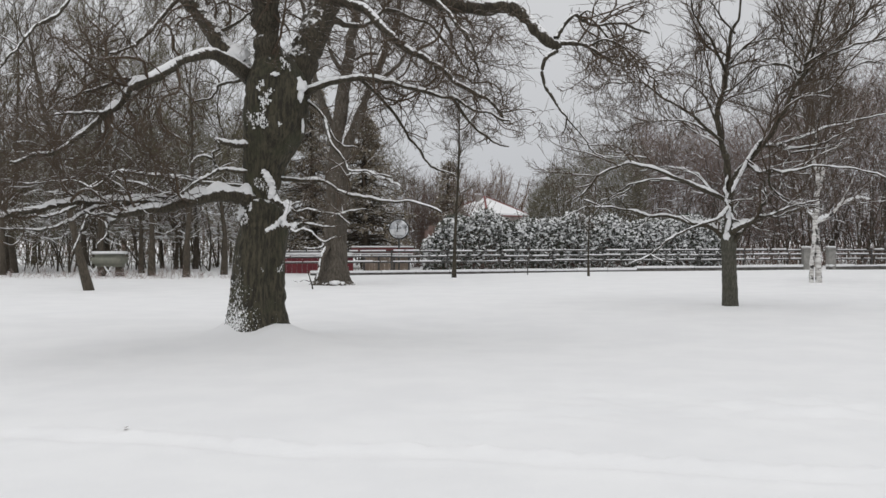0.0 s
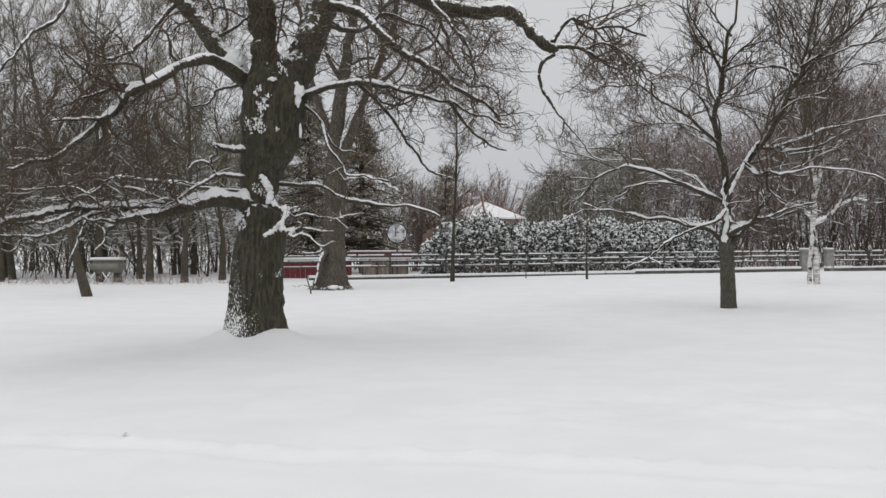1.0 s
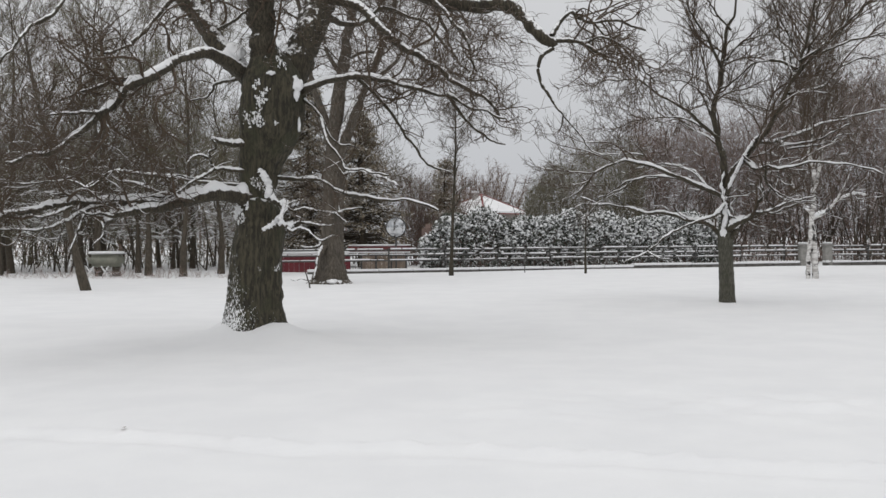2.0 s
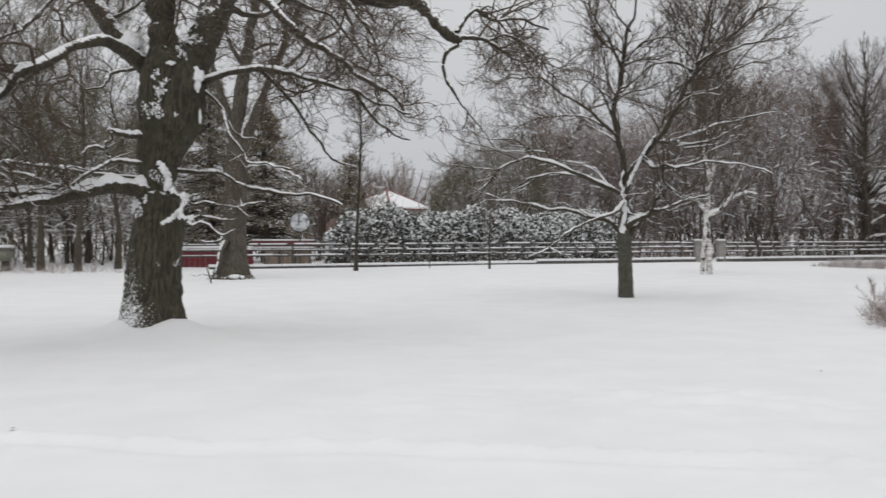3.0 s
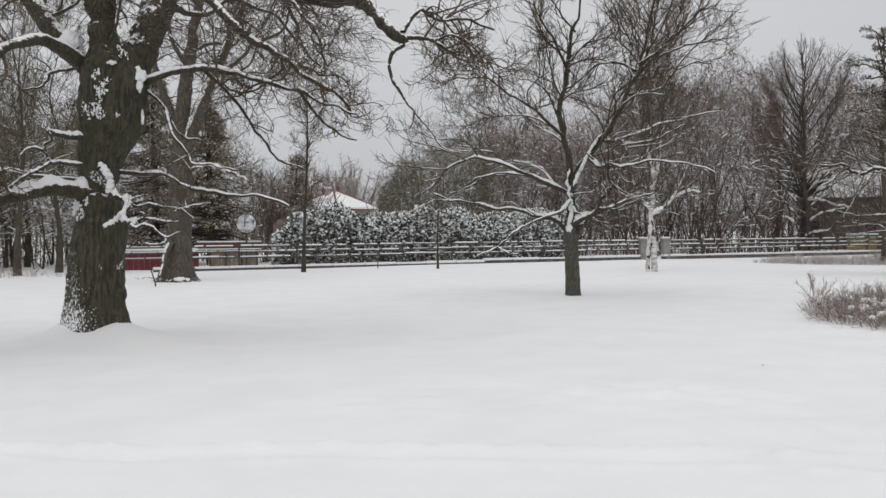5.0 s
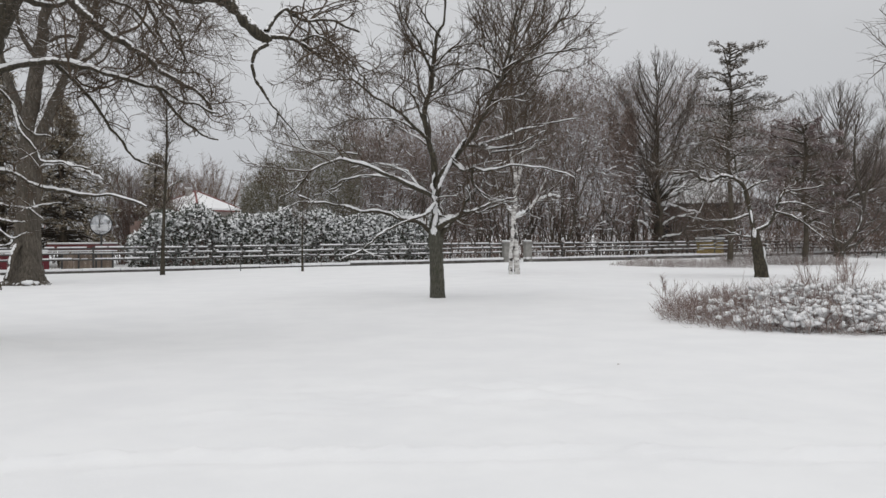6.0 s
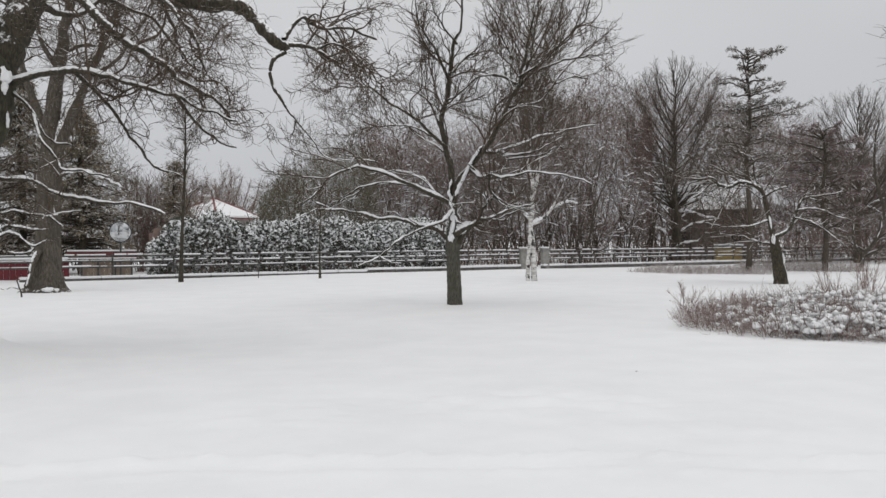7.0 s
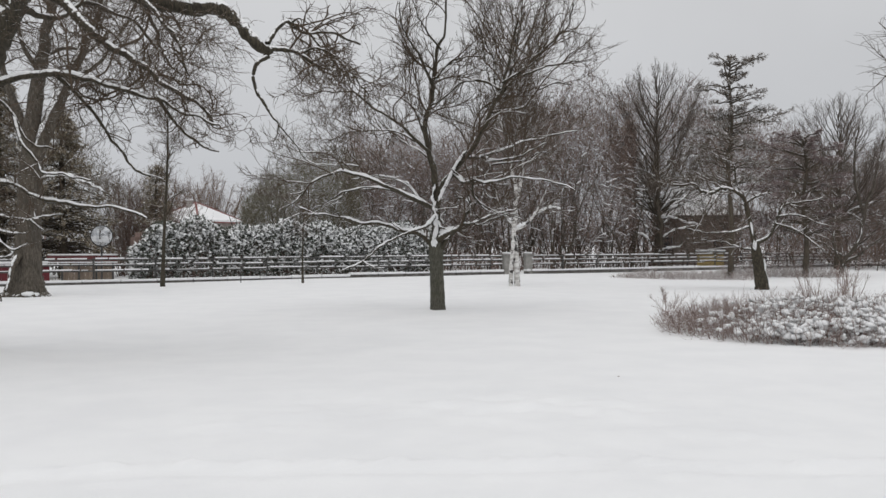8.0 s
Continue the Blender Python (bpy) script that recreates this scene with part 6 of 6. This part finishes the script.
part("wall", box(-1.9, -1.9, 0, 1.9, 1.9, 3.9, 0.02), M_WALL, house)
roof = part("roof", hip_roof(4.5, 4.5, 3.95, 5.6), M_TILE, house)
part("snow", hip_roof(4.54, 4.54, 3.95, 5.6, 0.09), M_SNOW, roof, "smooth white snow on the tiles")
for cx, cy, tx in ((-2.25, -2.25, -0.08), (2.25, -2.25, 0.08), (2.25, 2.25, 0.08), (-2.25, 2.25, -0.08)):
    a, c = Vector((cx, cy, 4.02)), Vector((tx, 0, 5.71))
    d = c - a
    bm = bmesh.new()
    bmesh.ops.create_cone(bm, cap_ends=True, segments=10, radius1=0.07, radius2=0.07, depth=d.length, matrix=Matrix.Translation((a + c) / 2) @ d.to_track_quat("Z", "Y").to_matrix().to_4x4())
    part("hip_tiles", bm, M_TILE, roof, "swept red hip tiles")
chimney = part("chimney", box(-0.75, -0.05, 4.6, -0.40, 0.30, 5.85, 0.02), M_WALL, house, "plastered chimney")
part("snow", box(-0.80, -0.10, 5.852, -0.35, 0.35, 6.02, 0.06), M_CAP, chimney)
annex = part("annex", box(-3.6, -1.2, 0, -1.92, 1.6, 3.3, 0.02), M_WALL, house)
part("annex_snow", box(-3.8, -1.4, 3.302, -1.93, 1.8, 3.5, 0.06), M_SNOW, annex)

# ---------- shrub bed ----------
def shrub_bed(name, label, cx, cy, ax, ay, turn, height, stems, seed, thick=1.0, mat=None):
    rng = np.random.default_rng(seed)
    ob = thing(name, (cx, cy, 0.0), label, "shrub")
    a, q = rng.random(stems) * 6.283, np.sqrt(rng.random(stems))
    u, w = q * np.cos(a) * ax, q * np.sin(a) * ay
    c, s = math.cos(turn), math.sin(turn)
    base = np.stack([u * c - w * s, u * s + w * c, np.full(stems, -0.02)], 1)
    way = unit(np.stack([0.8 * rng.standard_normal(stems), 0.8 * rng.standard_normal(stems), np.ones(stems)], 1) + 0.9 * (base / max(ax, ay)) * q[:, None] ** 2)
    H = height * (0.5 + 0.7 * rng.random(stems)) * (1.05 - 0.5 * q ** 3)
    k = 6
    P = np.zeros((stems, k, 3))
    P[:, 0] = base
    for j in range(1, k):
        way = unit(way + 0.22 * rng.standard_normal((stems, 3)))
        P[:, j] = P[:, j - 1] + way * (H / (k - 1))[:, None]
    R = (thick * (0.004 + 0.004 * rng.random(stems)))[:, None] * np.linspace(1, 0.5, k)
    quads("stem", *tubes(P, R, 3), mat or M_SHRUB, ob, kind="stuff")
    Q, S = sprout(P, R, stems * 4, height * 0.42, 48, 0.12, 0.28, 3, 0.8, rng, 0.15, 0.003)
    quads("crown", *tubes(Q, S, 3), mat or M_SHRUB, ob, kind="stuff")
    return ob


BED_AT, BED_AX, BED_AY, BED_TURN = (12.45, 15.25), 3.35, 3.0, 0.6
bed = shrub_bed("shrub_bed", "low brown leafless shrubs half buried in clotted snow", *BED_AT, BED_AX, BED_AY, BED_TURN, 0.66, 3400, 71)
rng_bed = np.random.default_rng(73)
a, q = rng_bed.random(9000) * 6.283, np.sqrt(rng_bed.random(9000))
u, w = q * np.cos(a) * BED_AX * 0.97, q * np.sin(a) * BED_AY * 0.97
c, s = math.cos(BED_TURN), math.sin(BED_TURN)
u, w = u * c - w * s, u * s + w * c
drift = lattice(u + 30, w + 30, 74, 0.55)
keep = rng_bed.random(9000) < np.clip(0.02 + 0.20 * (u + 2.7) + 0.30 * (-w - 0.2) * (w < 0.6) + 1.1 * drift, 0.03, 0.85) * (w < 1.4 + 0.4 * u)
u, w, q = u[keep], w[keep], q[keep]
clots("snow", bed, np.stack([u, w, 0.06 + 0.48 * rng_bed.random(len(u)) * (1.1 - 0.7 * q ** 3)], 1), 0.042, rng_bed, "clots of snow on the low shrubs", 0.75, 1)


def tall_shrub(at, stems, height, seed, label, splay=0.35, thick=0.011):
    """A few long bare stems out of one stool."""
    ob = thing("tall_shrub", (*at, 0.0), label, "shrub")
    rng = np.random.default_rng(seed)
    P = np.zeros((stems, 9, 3))
    P[:, 0] = rng.standard_normal((stems, 3)) * np.array([0.12, 0.12, 0])
    way = unit(np.stack([splay * rng.standard_normal(stems), splay * rng.standard_normal(stems), np.ones(stems)], 1))
    for j in range(1, 9):
        way = unit(way + 0.09 * rng.standard_normal((stems, 3)))
        P[:, j] = P[:, j - 1] + way * (height * (0.7 + 0.5 * rng.random(stems)) / 8)[:, None]
    R = np.tile(np.linspace(thick, 0.004, 9), (stems, 1))
    for k in range(stems):
        quads("stem", *tubes(P[k:k + 1], R[k:k + 1], 5), M_SHRUB, ob)
    Q, S = sprout(P, R, stems * 14, height * 0.35, 40, 0.2, 0.15, 5, 0.6, rng, 0.3, 0.003)
    quads("crown", *tubes(Q, S, 3), M_SHRUB, ob, kind="stuff")


tall_shrub((15.66, 18.43), 10, 1.15, 75, "bare long-stemmed shrub standing out of the shrub bed")
tall_shrub((14.52, 18.17), 7, 1.0, 76, "bare long-stemmed shrub leaning over the snow")
tall_shrub((11.48, 19.40), 14, 0.6, 78, "thin pale bare shrub at the edge of the shrub bed", 0.9, 0.006)
shrub_bed("shrub_bed", "low brown twiggy strip of shrubs in the snow", 24.9, 40.9, 3.7, 1.9, -0.87, 0.50, 900, 72, 1.6, M_STRIP)
shrub_bed("shrub_bed", "low brown twiggy strip beyond the pines", 31.0, 42.0, 3.6, 1.5, -0.9, 0.75, 700, 74, 1.7, M_STRIP)
weeds = shrub_bed("dry_weeds", "thin dry weeds poking through the snow at the wood's edge", -14.2, 40.2, 6.0, 1.3, 0.0, 0.50, 300, 77)

# the tree whose outer boughs reach in beside the shrub bed
grown_tree("park_edge_tree", (20.75, 19.2), "leafless tree whose outer twigs hang over the lawn", 11.0, 0.26, 29, M_PARK, M_TWIG, 0.42, 30, 0.33, 58, 0.08, (320, 2600), 0.5)

# ---------- things along the fence ----------
red = thing("red_board_wall", (0, 0, 0), "dark red board wall with a ledge of snow", "wall")
x = -7.7
while x < -4.5:
    part("board", box(x, 45.2, -0.1, x + 0.235, 45.25, 0.76, 0.006), M_REDP, red)
    x += 0.245
part("ledge", box(-7.75, 45.12, 0.762, -4.3, 45.4, 0.85, 0.01), M_MAROON, red)
part("snow", box(-7.75, 45.10, 0.852, -4.3, 45.42, 1.02, 0.05), M_CAP, red, "thick ledge of snow", True)

shelter = thing("garden_shelter", (-2.75, 46.6, 0), "low garden shelter with pale boards and a snowy maroon roof edge", "shelter")
for k in range(9):
    part("board", box(-1.1 + 0.245 * k, 0, -0.1, -0.865 + 0.245 * k, 0.03, 0.88, 0.006), M_BOARD, shelter)
for px in (-1.12, -0.4, 0.35, 1.08):
    part("post", box(px - 0.04, -0.08, -0.1, px + 0.04, -0.01, 0.95, 0.008), M_STEEL, shelter)
part("roof", box(-1.75, -0.3, 0.952, 1.3, 1.2, 1.22, 0.02), M_MAROON, shelter)
part("snow", box(-1.75, -0.3, 1.222, 1.3, 1.2, 1.30, 0.035), M_CAP, shelter, "cushion of snow", True)
part("trim", box(-1.75, -0.36, 0.90, 1.3, -0.302, 0.95, 0.01), M_CAP, shelter, "thin line of snow under the roof edge")


def round_mirror(at, r):
    ob = thing("traffic_mirror", at, "large round convex mirror with a dark rim on a post", "mirror")
    bm = bmesh.new()
    bmesh.ops.create_cone(bm, cap_ends=True, segments=12, radius1=0.04, radius2=0.04, depth=at[2] + 0.1, matrix=Matrix.Translation((0, 0.12, -at[2] / 2 - 0.05)))
    part("post", bm, M_STEEL, ob)
    rings, seg = 10, 40
    v = []
    for j in range(rings + 1):
        t = 0.02 + 0.98 * j / rings
        for k in range(seg):
            a = 2 * math.pi * k / seg
            v.append((r * t * math.cos(a), -0.07 * (1 - t * t), r * t * math.sin(a)))
    f = [(j * seg + k, j * seg + (k + 1) % seg, (j + 1) * seg + (k + 1) % seg, (j + 1) * seg + k) for j in range(rings) for k in range(seg)]
    quads("mirror_face", v, f, M_MIRROR, ob)
    a = np.arange(41) * 2 * np.pi / 40
    P = np.stack([r * np.cos(a), np.full(41, 0.02), r * np.sin(a)], 1)[None]
    quads("rim", *tubes(P, np.full((1, 41), 0.030), 8), M_RIM, ob, label="dark rim")


round_mirror((-2.15, 46.2, 2.13), 0.47)


def tank(at):
    """A long olive container on trestles, under a cap of snow."""
    ob = thing("storage_tank", at, "pale olive container on trestle legs under a cap of snow", "container")
    bm = box(-0.72, -0.4, 0.42, 0.72, 0.4, 0.98, 0.14)
    part("body", bm, M_TANK, ob, "", True)
    part("snow", box(-0.72, -0.4, 0.985, 0.72, 0.4, 1.10, 0.055), M_CAP, ob, "rounded cap of snow", True)
    for px in (-0.32, 0.42):
        bm = bmesh.new()
        bmesh.ops.create_cone(bm, cap_ends=True, segments=14, radius1=0.21, radius2=0.17, depth=0.52, matrix=Matrix.Translation((px, 0, 0.16)))
        part("leg", bm, M_WOOD, ob, "dark stump-like leg", True)
    for px in (-0.6, 0.05):
        for s in (-1, 1):
            bm = box(-0.025, -0.02, -0.3, 0.025, 0.02, 0.3, 0.005)
            bm.transform(Matrix.Translation((px, -0.38, 0.2)) @ Matrix.Rotation(s * 0.55, 4, "Y"))
            part("brace", bm, M_CAP, ob, "white cross brace")


tank((-14.62, 41.6, 0.0))

hut = thing("yellow_hut", (37.3, 57.7, 0.0), "small ochre yellow wooden hut with a snowy roof", "hut")
hut.rotation_euler.z = radians(-33)
hut.scale = (0.9, 0.9, 0.9)
for k in range(8):
    part("board", box(-1.0 + 0.25 * k, 0, 0, -0.76 + 0.25 * k, 0.04, 1.25, 0.006), M_YELLOW, hut)
part("side", box(-1.0, 0.042, 0, 1.0, 1.4, 1.2, 0.01), M_YELLOW, hut)
part("roof", box(-1.15, -0.15, 1.252, 1.15, 1.55, 1.32, 0.01), M_STEEL, hut)
part("snow", box(-1.15, -0.15, 1.322, 1.15, 1.55, 1.48, 0.06), M_CAP, hut, "", True)

cottage = thing("cottage", (45.4, 72.8, 0.0), "dark timber cottage among the trees with a snow-covered roof", "house")
cottage.rotation_euler.z = radians(-30)
part("wall", box(-3.6, -2.4, 0, 3.6, 2.4, 4.1, 0.02), M_TIMBER, cottage)
croof = part("roof", hip_roof(7.8, 5.4, 4.15, 6.4, 0, 0, 1.4), M_KERB, cottage)
part("snow", hip_roof(7.7, 5.3, 4.15, 6.4, 0.09, 0, 1.4), M_SNOW, croof)
for wx in (-2.3, 1.9):
    w = part("window", box(wx - 0.5, -2.47, 1.1, wx + 0.5, -2.405, 2.4, 0.01), M_STONE, cottage, "pale window frame")
    part("pane", box(wx - 0.42, -2.48, 1.18, wx + 0.42, -2.472, 2.32, 0.002), M_GLASS, w, "dark window glass")

mound = thing("snow_heap", (47.3, 61.0, 0.0), "white heap of shovelled snow behind the fence", "snow heap")
for at, size in (((0.05, -0.11, 0.95), (0.05, 0.05, 0.15)), ((0.03, -0.15, 0.70), (0.04, 0.04, 0.09)), ((0.13, -0.13, 0.42), (0.05, 0.05, 0.11))):
    lump(pollard_ob, "snow", at, size, M_CAP, at[2], 0.4, "snow caught in the bark")
lump(mound, "heap", (0, 0, 0.35), (1.9, 1.1, 0.95), M_SNOW, 5, 0.2)

stake = thing("planting_stake", (3.84, 43.0, 0.0), "thin pale wooden stake with a snow tip", "stake")
part("pole", box(-0.02, -0.02, -0.1, 0.02, 0.02, 0.85, 0.004), M_RAIL, stake)
part("snow", box(-0.05, -0.05, 0.852, 0.05, 0.05, 0.92, 0.02), M_CAP, stake, "", True)

stick_ob = thing("fallen_branch", (-4.23, 30.8, 0.0), "crooked dead branch sticking out of the snow", "branch")
stick = Tree(stick_ob, 91, M_LIMB, M_TWIG, 0.6)
bough(stick, 0.030, 0.016, (0, 0, -0.1), (-0.03, 0, 0.15), (-0.10, 0, 0.36), (-0.17, 0, 0.62))
bough(stick, 0.018, 0.008, (-0.06, 0, 0.24), (-0.28, -0.1, 0.30), (-0.45, -0.15, 0.24), (-0.62, -0.2, 0.30))


def fallen_leaf(at, seed):
    bm = bmesh.new()
    bmesh.ops.create_grid(bm, x_segments=6, y_segments=6, size=0.024)
    for v in bm.verts:
        w = math.sqrt(max(0.0, 1 - (v.co.x / 0.025) ** 2)) * (0.8 + 0.25 * math.sin(v.co.x * 300))
        v.co.y *= w
        v.co.z = 0.006 * math.sin(v.co.x * 60 + seed) + 4 * v.co.y ** 2
    bm.transform(Matrix.Rotation(seed, 4, "Z"))
    ob = part("fallen_leaf", bm, M_RED, None, "", True)
    ob.location = (*at, on_ground(*at) + float(trail_height(np.array(at[0]), np.array(at[1]))) + 0.004)
    tagged(ob, "small curled brown oak leaf lying on the snow", "leaf")


fallen_leaf((5.5, 10.45), 0.3)
fallen_leaf((-2.55, 7.62), 1.2)
